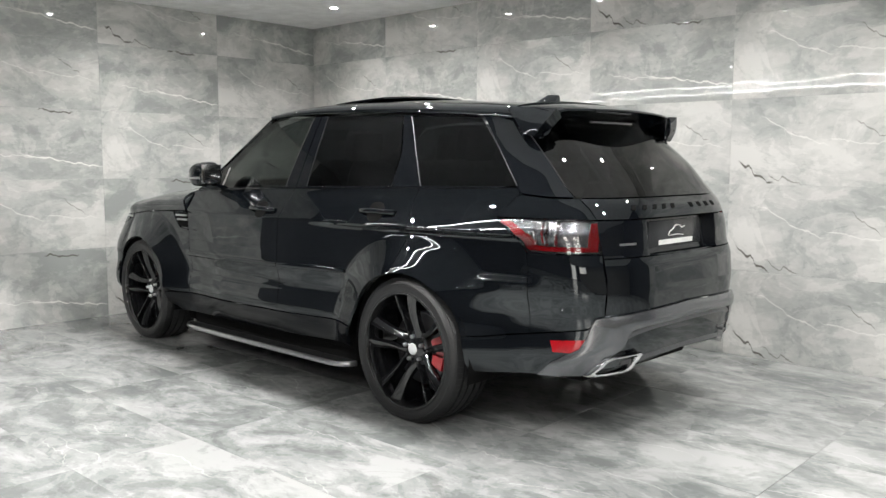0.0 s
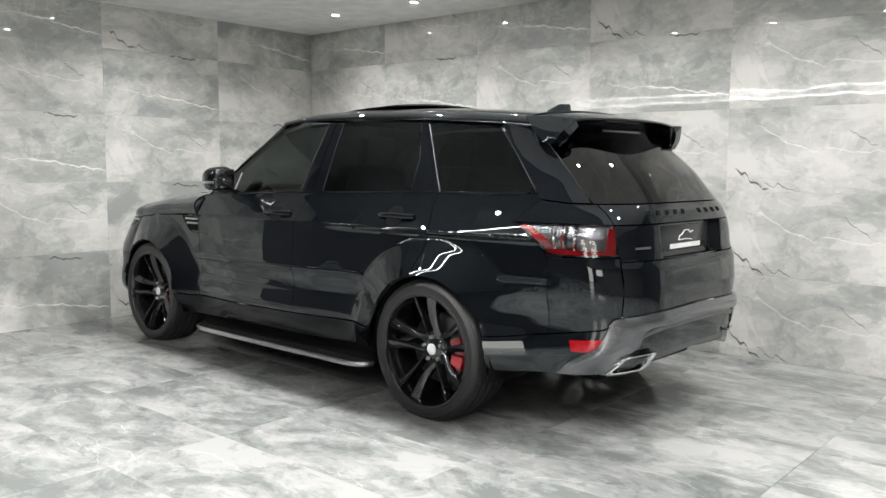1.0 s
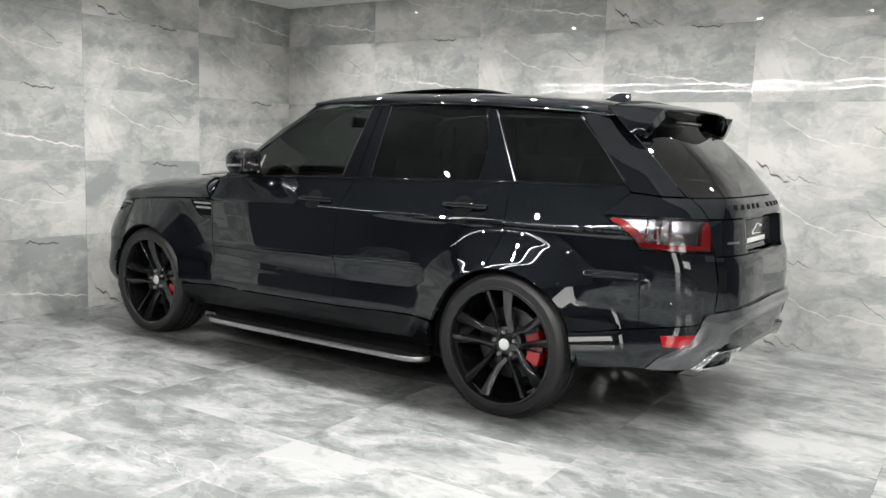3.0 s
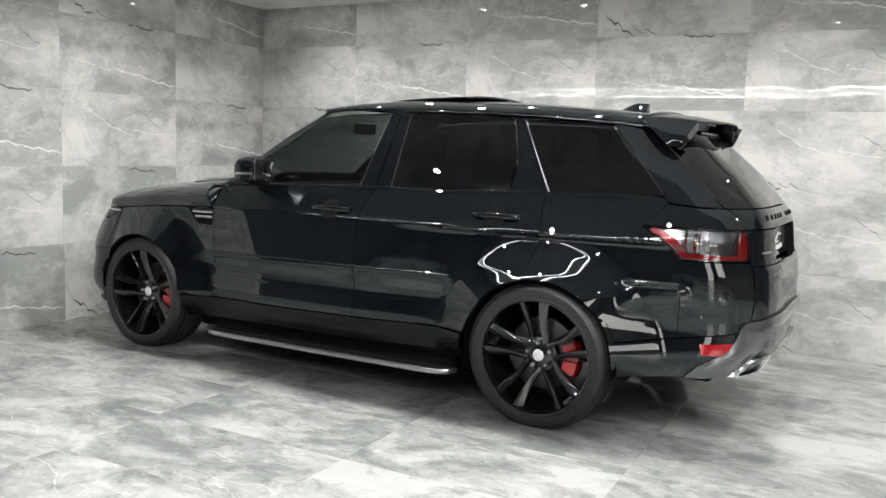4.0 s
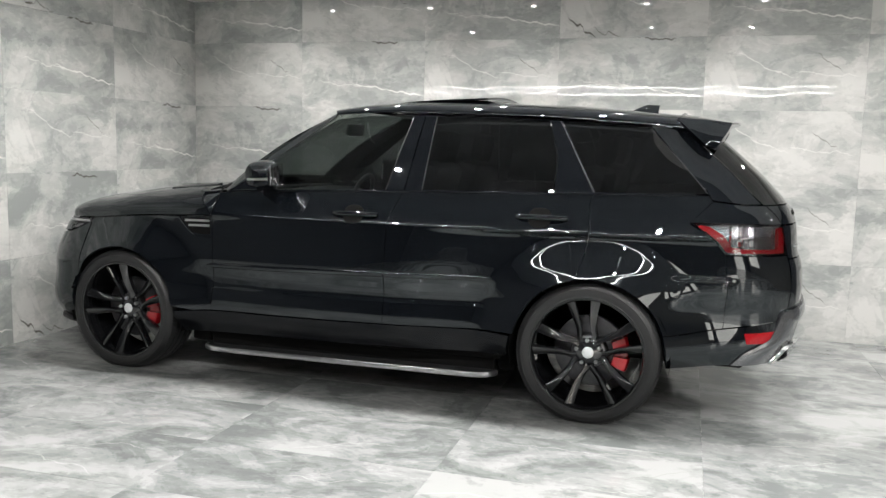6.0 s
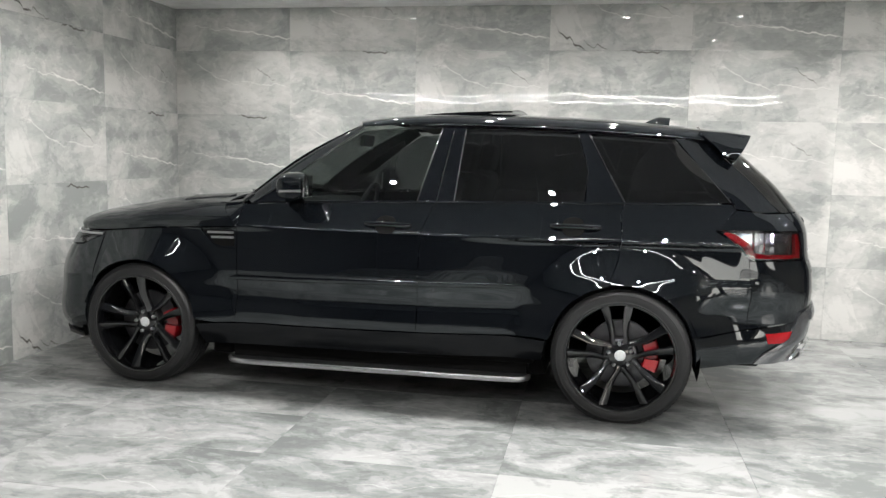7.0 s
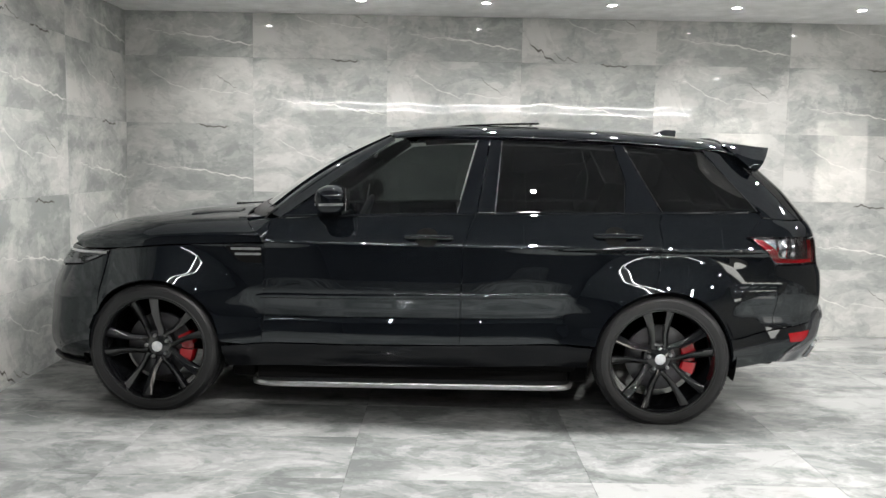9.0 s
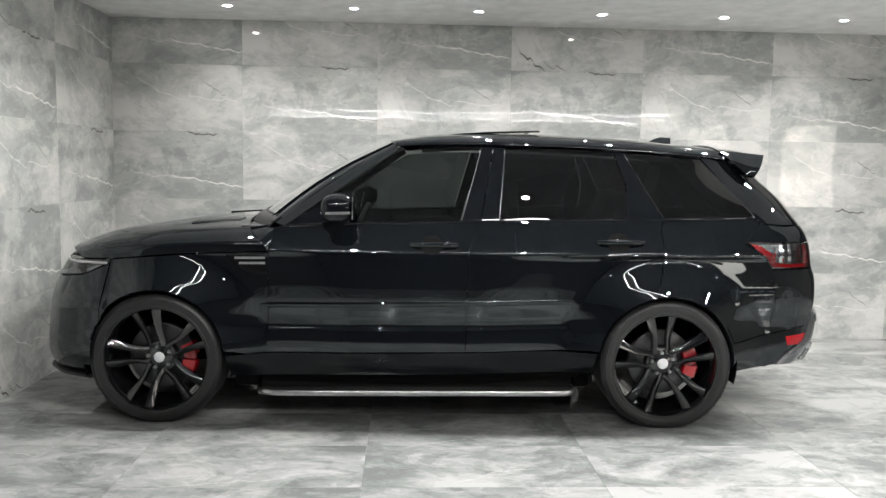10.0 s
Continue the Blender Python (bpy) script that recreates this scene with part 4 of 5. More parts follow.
panel("door_moulding", PAINT, [(0.311, 0.697), (0.88, 0.711), (0.925, 0.716), (0.935, 0.722)], [(0.311, 0.726), (0.88, 0.739), (0.925, 0.735), (0.935, 0.729)], [(0.311, 0.697), (0.311, 0.726)], [(0.935, 0.722), (0.935, 0.729)], 48, 32, out=0.001, depth=0.006, parent=rear_door, shape=bead)


def oval(c, rx, rz, n=24, p=2.0):
    return [(c[0] + rx * math.copysign(abs(math.cos(radians(360 * k / n))) ** (2 / p), math.cos(radians(360 * k / n))), c[1] + rz * math.copysign(abs(math.sin(radians(360 * k / n))) ** (2 / p), math.sin(radians(360 * k / n)))) for k in range(n)]


def decal(name, outline, mat, parent, out=0.002, sg=1, depth=0.006, label="", dish=0.0):
    """A raised or dished plate on the body skin, bounded by an outline in (s, z)."""
    bm = bmesh.new()
    cx, cz = sum(p[0] for p in outline) / len(outline), sum(p[1] for p in outline) / len(outline)
    rings = []
    for f, o in ((1.0, out - depth), (1.0, out), (0.7, out - dish * 0.6), (0.35, out - dish)):
        rings.append([bm.verts.new(skin(cx + (x - cx) * f, cz + (z - cz) * f, sg, o)) for x, z in outline])
    n = len(outline)
    for a, b in zip(rings, rings[1:]):
        for k in range(n):
            bm.faces.new((a[k], a[(k + 1) % n], b[(k + 1) % n], b[k]))
    bm.faces.new(rings[-1])
    bmesh.ops.recalc_face_normals(bm, faces=bm.faces)
    return part(name, bm, mat, parent, label)


for sg in (1, -1):
    i = 0 if sg > 0 else 1
    for door, hx, hz in ((front_door[i], 0.120, 1.043), (rear_door[i], 1.190, 1.071)):
        # no hollow here: a thin black oval stands for the recess's shade
        h = decal("handle_cup", oval((hx - 0.012, hz - 0.002), 0.062, 0.052, 28, 2.4), CAVITY, door, 0.0015, sg, 0.004, "black oval plate for the shaded recess behind the door handle")
        bm = bmesh.new()
        path = []
        for k in range(13):
            u = k / 12
            x = hx - 0.132 + 0.264 * u
            p = skin(x, hz + 0.004 * math.sin(math.pi * u), sg, 0.004 + 0.030 * math.sin(math.pi * u) ** 0.45)
            path.append(p)
        sweep(bm, path, [(0.011 * math.cos(radians(30 * q)), 0.0145 * math.sin(radians(30 * q))) for q in range(12)])
        part("door_handle", bm, GLOSS_BLACK, door, "gloss black pull handle")
    # wing vent with two bright blades and a spear on to the door; its dark inside is a black plate
    wing = front_wing[i]
    v = decal("side_vent", [(-1.055, 0.966), (-0.842, 0.966), (-0.842, 0.872), (-0.935, 0.872), (-0.975, 0.885)], CAVITY, wing, 0.0015, sg, 0.004, "black plate for the shaded side vent opening")
    for z0, x0 in ((0.9525, -1.020), (0.9225, -0.995)):
        bm = bmesh.new()
        path = [skin(x0 + (-0.846 - x0) * k / 8, z0 + 0.003 * k / 8, sg, 0.005) for k in range(9)]
        sweep(bm, path, [(-0.006, -0.006), (0.005, -0.0065), (0.007, 0.0), (0.005, 0.0065), (-0.006, 0.006)])
        part("vent_blade", bm, STEEL, v, "bright silver vent blade")
    bm = bmesh.new()
    path = [skin(x, z, sg, 0.003) for x, z in ((-1.07, 0.965), (-1.035, 0.93), (-0.99, 0.885), (-0.95, 0.862), (-0.90, 0.857), (-0.843, 0.857))]
    sweep(bm, path, [(-0.004, -0.005), (0.004, -0.003), (0.004, 0.003), (-0.004, 0.005)])
    part("vent_frame", bm, PAINT, v)
    decal("vent_spear", [(-0.818, 0.863), (-0.76, 0.864), (-0.70, 0.858), (-0.76, 0.850), (-0.818, 0.847)], PAINT, front_door[i], 0.005, sg, 0.007)
    # mirror
    mir = new("door_mirror")
    mir.parent = car
    tagged(mir, "gloss black door mirror with a silver indicator strip")
    bm = bmesh.new()
    cx, cy, cz = -0.415, -sg * 1.005, 1.252
    segs = []
    for k in range(15):
        a = -1 + 2 * k / 14
        f = (1 - abs(a) ** 3.2) ** (1 / 3.2)
        y = cy + 0.088 * a
        ring = []
        for q in range(24):
            th = radians(360 * q / 24)
            c, s_ = math.cos(th), math.sin(th)
            rx = 0.098 if c < 0 else 0.080
            ex = math.copysign(abs(c) ** 0.75, c) * rx * (0.55 + 0.45 * f) * (f ** 0.5)
            ez = math.copysign(abs(s_) ** 0.75, s_) * 0.078 * f
            ring.append(bm.verts.new((cx + ex, y, cz + ez + 0.010 * a * -sg * -1)))
        segs.append(ring)
    for r0, r1 in zip(segs, segs[1:]):
        for q in range(24):
            bm.faces.new((r0[q], r0[(q + 1) % 24], r1[(q + 1) % 24], r1[q]))
    bmesh.ops.remove_doubles(bm, verts=bm.verts, dist=0.0004)
    bmesh.ops.recalc_face_normals(bm, faces=bm.faces)
    part("mirror_shell", bm, GLOSS_BLACK, mir)
    bm = bmesh.new()
    sweep(bm, [(-0.512 + 0.006, -sg * 0.965, 1.224), (-0.5105, -sg * 1.01, 1.222), (-0.500, -sg * 1.055, 1.222), (-0.470, -sg * 1.084, 1.224), (-0.41, -sg * 1.0955, 1.226), (-0.345, -sg * 1.088, 1.228)], [(-0.005, -0.007), (0.005, -0.006), (0.006, 0.0), (0.005, 0.006), (-0.005, 0.007)])
    part("indicator", bm, STEEL, mir, "pale indicator strip")
    part("mirror_glass", boxed(-0.336, -0.331, cy - 0.070, cy + 0.070, cz - 0.060, cz + 0.062, bevel=0.002), CHROME, mir, "silvered mirror glass")
    bm = bmesh.new()
    sweep(bm, [(-0.47, -sg * 0.87, 1.160), (-0.45, -sg * 0.915, 1.168), (-0.43, -sg * 0.955, 1.180), (-0.42, -sg * 1.0, 1.196)], [(-0.055, -0.016), (0.055, -0.014), (0.06, 0.010), (0.0, 0.018), (-0.055, 0.012)])
    part("mirror_foot", bm, GLOSS_BLACK, mir)
    decal("mirror_sail", [(-0.728, 1.147), (-0.50, 1.160), (-0.52, 1.270)], GLOSS_BLACK, car, 0.002, sg, 0.01, "gloss black sail panel before the window")
    bm = bmesh.new()
    sweep(bm, [skin(-0.452 + 0.006 * k, 1.170 + 0.030 * k, sg, 0.003) for k in range(5)], [(-0.004, -0.004), (0.004, -0.004), (0.004, 0.004), (-0.004, 0.004)])
    part("window_divider", bm, STEEL, car, "bright window divider")
    # bright edges of the glass
    for pts2 in (((0.278, 1.184), (0.390, gtop(0.39) - 0.004)), ((0.495, 1.190), (0.529, gtop(0.529) - 0.004)), ((1.449, 1.210), (1.344, 1.39), (1.236, gtop(1.236) - 0.004)), ((Q_LOW, 1.222), (s_at(1.862, 1.392), 1.392), (Q_TOP + 0.002, gtop(1.705) - 0.004))):
        bm = bmesh.new()
        line = resample([(a, b, 0) for a, b in pts2], 10)
        sweep(bm, [skin(p.x, p.y, sg, 0.0008) for p in line], [(-0.002, -0.0013), (0.002, -0.0013), (0.002, 0.0013), (-0.002, 0.0013)])
        part("glass_edge", bm, EDGE_METAL, car, "bright glass edge")
    bm = bmesh.new()
    line = resample([(a, b, 0) for a, b in d_edge[:-1]], 12)
    sweep(bm, [skin(p.x, p.y, sg, 0.0008) for p in line], [(-0.002, -0.0018), (0.002, -0.0018), (0.002, 0.0018), (-0.002, 0.0018)])
    part("glass_edge", bm, EDGE_METAL, car, "bright glass edge")
    # waist seal
    bm = bmesh.new()
    line = resample([(-0.73, 1.140, 0), (-0.2, 1.160, 0), (0.385, 1.179, 0), (0.882, 1.191, 0), (1.44, 1.205, 0), (2.0, 1.213, 0)], 40)
    sweep(bm, [skin(p.x, p.y, sg, 0.001) for p in line], [(-0.006, -0.006), (0.002, -0.006), (0.005, -0.004), (0.006, 0.0), (0.005, 0.004), (0.002, 0.006), (-0.006, 0.006)] if sg > 0 else [(0.006, -0.006), (-0.002, -0.006), (-0.005, -0.004), (-0.006, 0.0), (-0.005, 0.004), (-0.002, 0.006), (0.006, 0.006)])
    part("waist_seal", bm, GLOSS_BLACK, car, "gloss black waist moulding")
    # reflector in the rear bumper
    decal("rear_reflector", [(s_at(x, z), z) for x, z in ((2.235, 0.508), (2.33, 0.514), (2.395, 0.520), (2.390, 0.488), (2.382, 0.462), (2.33, 0.455), (2.250, 0.455))], LAMP_RED, car, 0.003, sg, 0.012, "red bumper reflector", 0.002)
    # silver lower bumper blade
    out_edge = [(2.24, 0.338), (s_rear(0.745, 0.40), 0.400), (s_rear(0.69, 0.48), 0.480), (s_rear(0.665, 0.545), 0.545), (s_rear(0.655, 0.595), 0.595)]
    in_edge = [(s_rear(0.64, 0.345), 0.345), (s_rear(0.59, 0.42), 0.420), (s_rear(0.51, 0.48), 0.480), (s_rear(0.50, 0.525), 0.525), (s_rear(0.475, 0.555), 0.555)]
    g = []
    L, R = resample([(a, b, 0) for a, b in out_edge], 18), resample([(a, b, 0) for a, b in in_edge], 18)
    for k in range(9):
        u = k / 8
        g.append([skin(l.lerp(r, u).x, l.lerp(r, u).y, sg, 0.010 + 0.012 * math.sin(math.pi * min(1, u * 1.3))) for l, r in zip(L, R)])
    blade = part("bumper_blade", sheet(g, sg < 0, 0.03), SILVER, car, "satin silver bumper blade")
    top = resample([(s_rear(0.655, 0.595), 0.595, 0), (s_rear(0.64, 0.622), 0.622, 0), (s_rear(0.60, 0.626), 0.626, 0), (s_rear(0.40, 0.640), 0.640, 0), (*mid(0.652), 0)], 24)
    low = resample([(s_rear(0.475, 0.555), 0.555, 0), (s_rear(0.46, 0.562), 0.562, 0), (s_rear(0.40, 0.566), 0.566, 0), (s_rear(0.2, 0.572), 0.572, 0), (*mid(0.575), 0)], 24)
    g = [[skin(l.lerp(r, k / 8).x, l.lerp(r, k / 8).y, sg, 0.016 + 0.010 * math.sin(math.pi * k / 8)) for k in range(9)] for l, r in zip(low, top)]
    part("bumper_blade", sheet(g, sg < 0, 0.03), SILVER, car, "satin silver bumper blade")
    # exhaust tip
    tip = new("exhaust_tip")
    tip.parent = car
    tagged(tip, "bright chrome trapezoid exhaust tip")
    quad = [(-0.645, 0.342), (-0.458, 0.355), (-0.402, 0.440), (-0.585, 0.430)]
    def loop(bm, f, dx, wob=0.0):
        cxq, czq = sum(p[0] for p in quad) / 4, sum(p[1] for p in quad) / 4
        pts3 = []
        for k in range(4):
            a, b = Vector(quad[k]), Vector(quad[(k + 1) % 4])
            for t in (0.12, 0.5, 0.88):
                p = a.lerp(b, t)
                v, z = abs(cxq + (p.x - cxq) * f), czq + (p.y - czq) * f
                pts3.append(bm.verts.new(skin(s_rear(v, z), z, sg, 0.012) + Vector((dx, 0, 0))))
        return pts3
    bm = bmesh.new()
    rs = [loop(bm, 1.10, -0.06), loop(bm, 1.12, 0.010), loop(bm, 1.06, 0.018), loop(bm, 0.86, 0.012), loop(bm, 0.80, -0.07)]
    for a, b in zip(rs, rs[1:]):
        for k in range(12):
            bm.faces.new((a[k], a[(k + 1) % 12], b[(k + 1) % 12], b[k]))
    bmesh.ops.recalc_face_normals(bm, faces=bm.faces)
    part("tip_frame", bm, CHROME, tip)
    bm = bmesh.new()
    bm.faces.new(loop(bm, 0.84, -0.035))
    part("tip_cavity", bm, CAVITY, tip)
    # tail lamp: housing, light guide, cover
    lamp = new("tail_lamp")
    lamp.parent = car
    tagged(lamp, "smoked clear tail lamp with a red light guide")
    LB = [(1.955, 1.066), (2.03, 1.032), (2.12, 0.972), (2.172, 0.916), (2.30, 0.914), (lower(0.914), 0.914)]
    LT = [(1.957, 1.070), (2.03, 1.071), (2.12, 1.071), (2.20, 1.071), (2.30, 1.070), (lower(1.068), 1.068)]
    def lens(lo, hi, o, nu=26, nv=8):
        B, T = resample([(a, b, 0) for a, b in lo], nu), resample([(a, b, 0) for a, b in hi], nu)
        return [[skin(b.lerp(t, j / nv).x, b.lerp(t, j / nv).y, sg, o) for j in range(nv + 1)] for b, t in zip(B, T)]
    part("housing", sheet(lens(LB, LT, -0.035), sg < 0, 0.0), LAMP_DARK, lamp, "smoked lamp housing")
    # bright reflectors inside
    for x0, x1, z0, z1 in ((2.215, 2.275, 0.945, 1.060), (2.285, 2.345, 0.945, 1.060)):
        g = [[skin(x0 + (x1 - x0) * u / 6, z0 + (z1 - z0) * j / 6, sg, -0.026 - 0.014 * math.sin(math.pi * u / 6)) for j in range(7)] for u in range(7)]
        part("reflector", sheet(g, sg < 0, 0.006), CHROME, lamp, "bright reflector bowl")
    RB = [(1.99, 1.050), (2.06, 1.030), (2.13, 0.985), (2.185, 0.927), (2.30, 0.924), (lower(0.924) - 0.03, 0.924)]
    RT = [(2.02, 1.063), (2.08, 1.055), (2.17, 1.010), (2.215, 0.952), (2.30, 0.945), (lower(0.945) - 0.055, 0.945)]
    part("light_guide", sheet(lens(RB, RT, -0.010, 34, 3), sg < 0, 0.02), LAMP_RED, lamp, "red light guide")
    e0, e1 = lower(0.95) - 0.055, lower(0.95) - 0.012
    g = [[skin(e0 + (e1 - e0) * u / 3, 0.924 + 0.130 * j / 8, sg, -0.010) for j in range(9)] for u in range(4)]
    part("light_guide", sheet(g, sg < 0, 0.02), LAMP_RED, lamp, "red light guide")
    part("cover", sheet(lens(LB, LT, 0.0), sg < 0, 0.004), LAMP_COVER, lamp, "clear smoked cover")

# ---- tail ----
plate = new("number_plate")
plate.parent = car
tagged(plate, "black show plate with a white emblem and lettering shape")
px = TAIL(0.975) - 0.052
part("plate_board", boxed(px - 0.006, px + 0.004, -0.26, 0.26, 0.900, 1.050, bevel=0.003), PLATE_BLACK, plate)
# emblem drawn as plain shapes, and a plain bar for the lettering
part("lettering_bar", boxed(px + 0.0035, px + 0.0065, -0.165, 0.165, 0.929, 0.953), WHITE_TRIM, plate, "white bar in place of lettering")
bm = bmesh.new()
sweep(bm, [(px + 0.006, y, z) for y, z in ((-0.075, 0.972), (-0.068, 0.990), (-0.035, 1.002), (-0.012, 1.020), (0.03, 1.020), (0.05, 1.006), (0.080, 1.012))], [(-0.002, -0.0025), (0.002, -0.0025), (0.002, 0.0025), (-0.002, 0.0025)])
part("emblem", bm, WHITE_TRIM, plate, "pale outline emblem")
bm = bmesh.new()
sweep(bm, [(px + 0.006, y, z) for y, z in ((-0.075, 0.970), (0.0, 0.974), (0.070, 0.968))], [(-0.002, -0.0015), (0.002, -0.0015), (0.002, 0.0015), (-0.002, 0.0015)])
part("emblem", bm, WHITE_TRIM, plate, "pale outline emblem")
# badges without lettering: raised bars
for k in range(10):
    if k == 5:
        continue
    y = -0.40 + 0.082 * k + (0.02 if k > 5 else 0)
    sg = 1 if y <= 0 else -1
    za = 1.122
    s0, s1 = s_rear(max(0.002, abs(y) - 0.014), za), s_rear(abs(y) + 0.014, za)
    decal("badge_bar", [(s0, za - 0.011), (s1, za - 0.011), (s1, za + 0.011), (s0, za + 0.011)], CAVITY, car, 0.004, sg, 0.006, "black raised badge bar")
decal("badge_bar", [(s_rear(0.525, 0.955), 0.950), (s_rear(0.425, 0.955), 0.950), (s_rear(0.425, 0.955), 0.960), (s_rear(0.525, 0.955), 0.960)], STEEL, car, 0.004, 1, 0.006, "small silver badge bar")
# pull lip under the plate
bm = bmesh.new()
sweep(bm, [(TAIL(0.895) - 0.004 - 0.30 * y * y, y, 0.893) for y in (-0.34, -0.2, 0, 0.2, 0.34)], [(-0.012, -0.006), (0.010, -0.006), (0.010, 0.004), (-0.012, 0.004)])
part("tailgate_lip", bm, PAINT, car)
# dark valance between the silver blades
valance = []
for i in range(25):
    y = -0.50 + i / 24
    sg = 1 if y <= 0 else -1
    z1 = 0.572 - 0.04 * abs(y / 0.5) ** 6
    z0 = 0.405 - 0.020 * abs(y / 0.5) ** 2
    valance.append([skin(s_rear(max(0.001, abs(y)), z0 + (z1 - z0) * j / 8), z0 + (z1 - z0) * j / 8, sg, 0.006 - 0.03 * math.sin(math.pi * j / 8) ** 2) for j in range(9)])
part("bumper_valance", sheet(valance, False, 0.02), SATIN_GREY, car, "satin dark grey bumper insert")

# ---- spoiler ----
cols = []
for i in range(41):
    y = -0.58 + 1.16 * i / 40
    e = abs(y) / 0.58
    xf = 1.862 - 0.02 * e * e
    zf = ROOF_EDGE(xf) + (ROOF_MID(xf) - ROOF_EDGE(xf)) * max(0.0, 1 - (abs(y) / width(xf, ROOF_EDGE(xf))) ** 2.3) ** 0.55 + 0.004
    drop = ease((e - 0.80) / 0.20)
    xr = 2.165 - 0.090 * e ** 2.2
    zr = 1.606 - 0.018 * e ** 2 - 0.012 * drop
    lowz = zr - 0.016 - 0.105 * ease((e - 0.82) / 0.16)
    under = 1.548 - 0.06 * drop
    cols.append([Vector((xf, y, zf)), Vector((xf * 0.5 + xr * 0.5, y, (zf + zr) / 2 + 0.006)), Vector((xr - 0.03, y, zr + 0.003)), Vector((xr, y, zr - 0.003)), Vector((xr + 0.002, y, zr - 0.012)),
                 Vector((xr - 0.012 - 0.02 * drop, y, lowz)), Vector((2.06 - 0.02 * e, y, min(lowz, under + 0.03))), Vector((1.98 - 0.03 * e, y, under - 0.015))])
part("roof_spoiler", sheet(cols, False, 0.01), PAINT, car, "gloss black roof spoiler with side fins")
for sg in (1, -1):
    low = resample([(1.838, 0.598, 1.606), (1.889, 0.624, 1.563), (1.950, 0.642, 1.505), (1.990, 0.648, 1.470), (2.040, 0.640, 1.455)], 14)
    top = resample([(1.842, 0.588, 1.611), (1.980, 0.578, 1.602), (2.118, 0.566, 1.590)], 14)
    end = resample([(2.040, 0.640, 1.455), (2.072, 0.622, 1.500), (2.100, 0.590, 1.550), (2.118, 0.566, 1.590)], 6)
    g = []
    for i in range(15):
        u, col = i / 14, []
        for j in range(7):
            straight = low[i].lerp(top[i], j / 6)
            last = low[-1].lerp(top[-1], j / 6)
            p = straight + (end[j] - last) * u + Vector((0, 0.012 * math.sin(math.pi * j / 6) * u, 0))
            col.append(Vector((p.x, -sg * p.y, p.z)))
        g.append(col)
    part("spoiler_fin", sheet(g, sg < 0, 0.065), PAINT, car)
part("brake_light", boxed(2.045, 2.055, -0.20, 0.20, 1.535, 1.548, bevel=0.003), LAMP_DARK, car, "high-level brake light strip")

# ---- roof details ----
bm = bmesh.new()
rings = []
for k in range(13):
    u = k / 12
    x = 1.530 + 0.165 * u
    h = 0.056 * min(1.0, u / 0.55) ** 0.8 * (0.93 + 0.07 * u)
    w = 0.030 * math.sin(math.pi * clamp(0.12 + 0.62 * u)) + 0.003
    base = ROOF_MID(x) - 0.006
    rings.append([bm.verts.new((x + lean * h * 0.12, yy * w, base + hh * h)) for yy, hh, lean in ((-1, 0, 0), (-0.85, 0.35, 0.3), (-0.45, 0.8, 0.8), (0, 1, 1), (0.45, 0.8, 0.8), (0.85, 0.35, 0.3), (1, 0, 0))])
for a, b in zip(rings, rings[1:]):
    for k in range(6):
        bm.faces.new((a[k], b[k], b[k + 1], a[k + 1]))
bm.faces.new(rings[-1])
bmesh.ops.recalc_face_normals(bm, faces=bm.faces)
part("roof_aerial", bm, PAINT, car, "gloss black shark-fin aerial")
# tilted sunroof panel
g = []
for i in range(15):
    u = i / 14
    x = 0.10 + 0.66 * u
    g.append([Vector((x, -0.47 + 0.94 * j / 20, ROOF_MID(x) - 0.038 * (abs(-0.47 + 0.94 * j / 20) / 0.47) ** 2 * 0.6 + 0.004 + 0.030 * u)) for j in range(21)])
part("sunroof", sheet(g, False, 0.010), GLOSS_BLACK, car, "dark glass sunroof tilted open")

# ---- front details ----
for sg in (1, -1):
    decal("headlamp_cover", [(s_front(0.56, 0.905), 0.82), (s_front(0.56, 0.905), 0.922), (-1.98, 0.925), (-1.752, 0.926), (-1.80, 0.903), (-1.99, 0.850)], LAMP_COVER, car, 0.004, sg, 0.006, "clear headlamp cover", 0.0)
    bm2 = bmesh.new()
    sweep(bm2, [skin(s_front(0.60, 0.9) + (-1.78 - s_front(0.60, 0.9)) * k / 8, 0.912 - 0.002 * k / 8, sg, 0.001) for k in range(9)], [(-0.003, -0.007), (0.003, -0.007), (0.003, 0.007), (-0.003, 0.005)])
    part("running_light", bm2, STEEL, car, "pale running light strip")
    # lower corner of the bumper
    bm2 = bmesh.new()
    sweep(bm2, [skin(s, z, sg, 0.012) for s, z in ((-2.60, 0.262), (-2.35, 0.262), (-2.15, 0.262), (-2.02, 0.258), (-1.90, 0.250))], [(-0.02, -0.016), (0.016, -0.014), (0.018, 0.004), (-0.02, 0.014)])
    part("splitter", bm2, SATIN_BLACK, car, "black lower bumper lip")
    # bonnet vent
    bm2 = bmesh.new()
    box(bm2, -1.36, -1.06, -sg * 0.50 - 0.07, -sg * 0.50 + 0.07, 1.126, 1.146, bevel=0.006)
    for v in bm2.verts:
        v.co.z += 0.06 * (v.co.x + 1.21) - 0.16 * (abs(v.co.y) - 0.5)
    part("bonnet_vent", bm2, GLOSS_BLACK, car, "black bonnet vent")
pts = []
for i in range(25):
    v = 0.80 * (-1 + i / 12)
    lo, hi = screen_edge(v * 0.97, True), screen_edge(v * 0.77, False)
    up = (hi - lo).normalized()
    out = Vector((-0.5, 0, 0.86))
    pts.append([lo - up * 0.05 - out * 0.02, lo - up * 0.03 + out * 0.012, lo + out * 0.020, lo + up * 0.045 + out * 0.022, lo + up * 0.070 + out * 0.012])
part("wiper_cowl", sheet(pts, False, 0.01), SATIN_BLACK, car, "black wiper cowl under the windscreen")
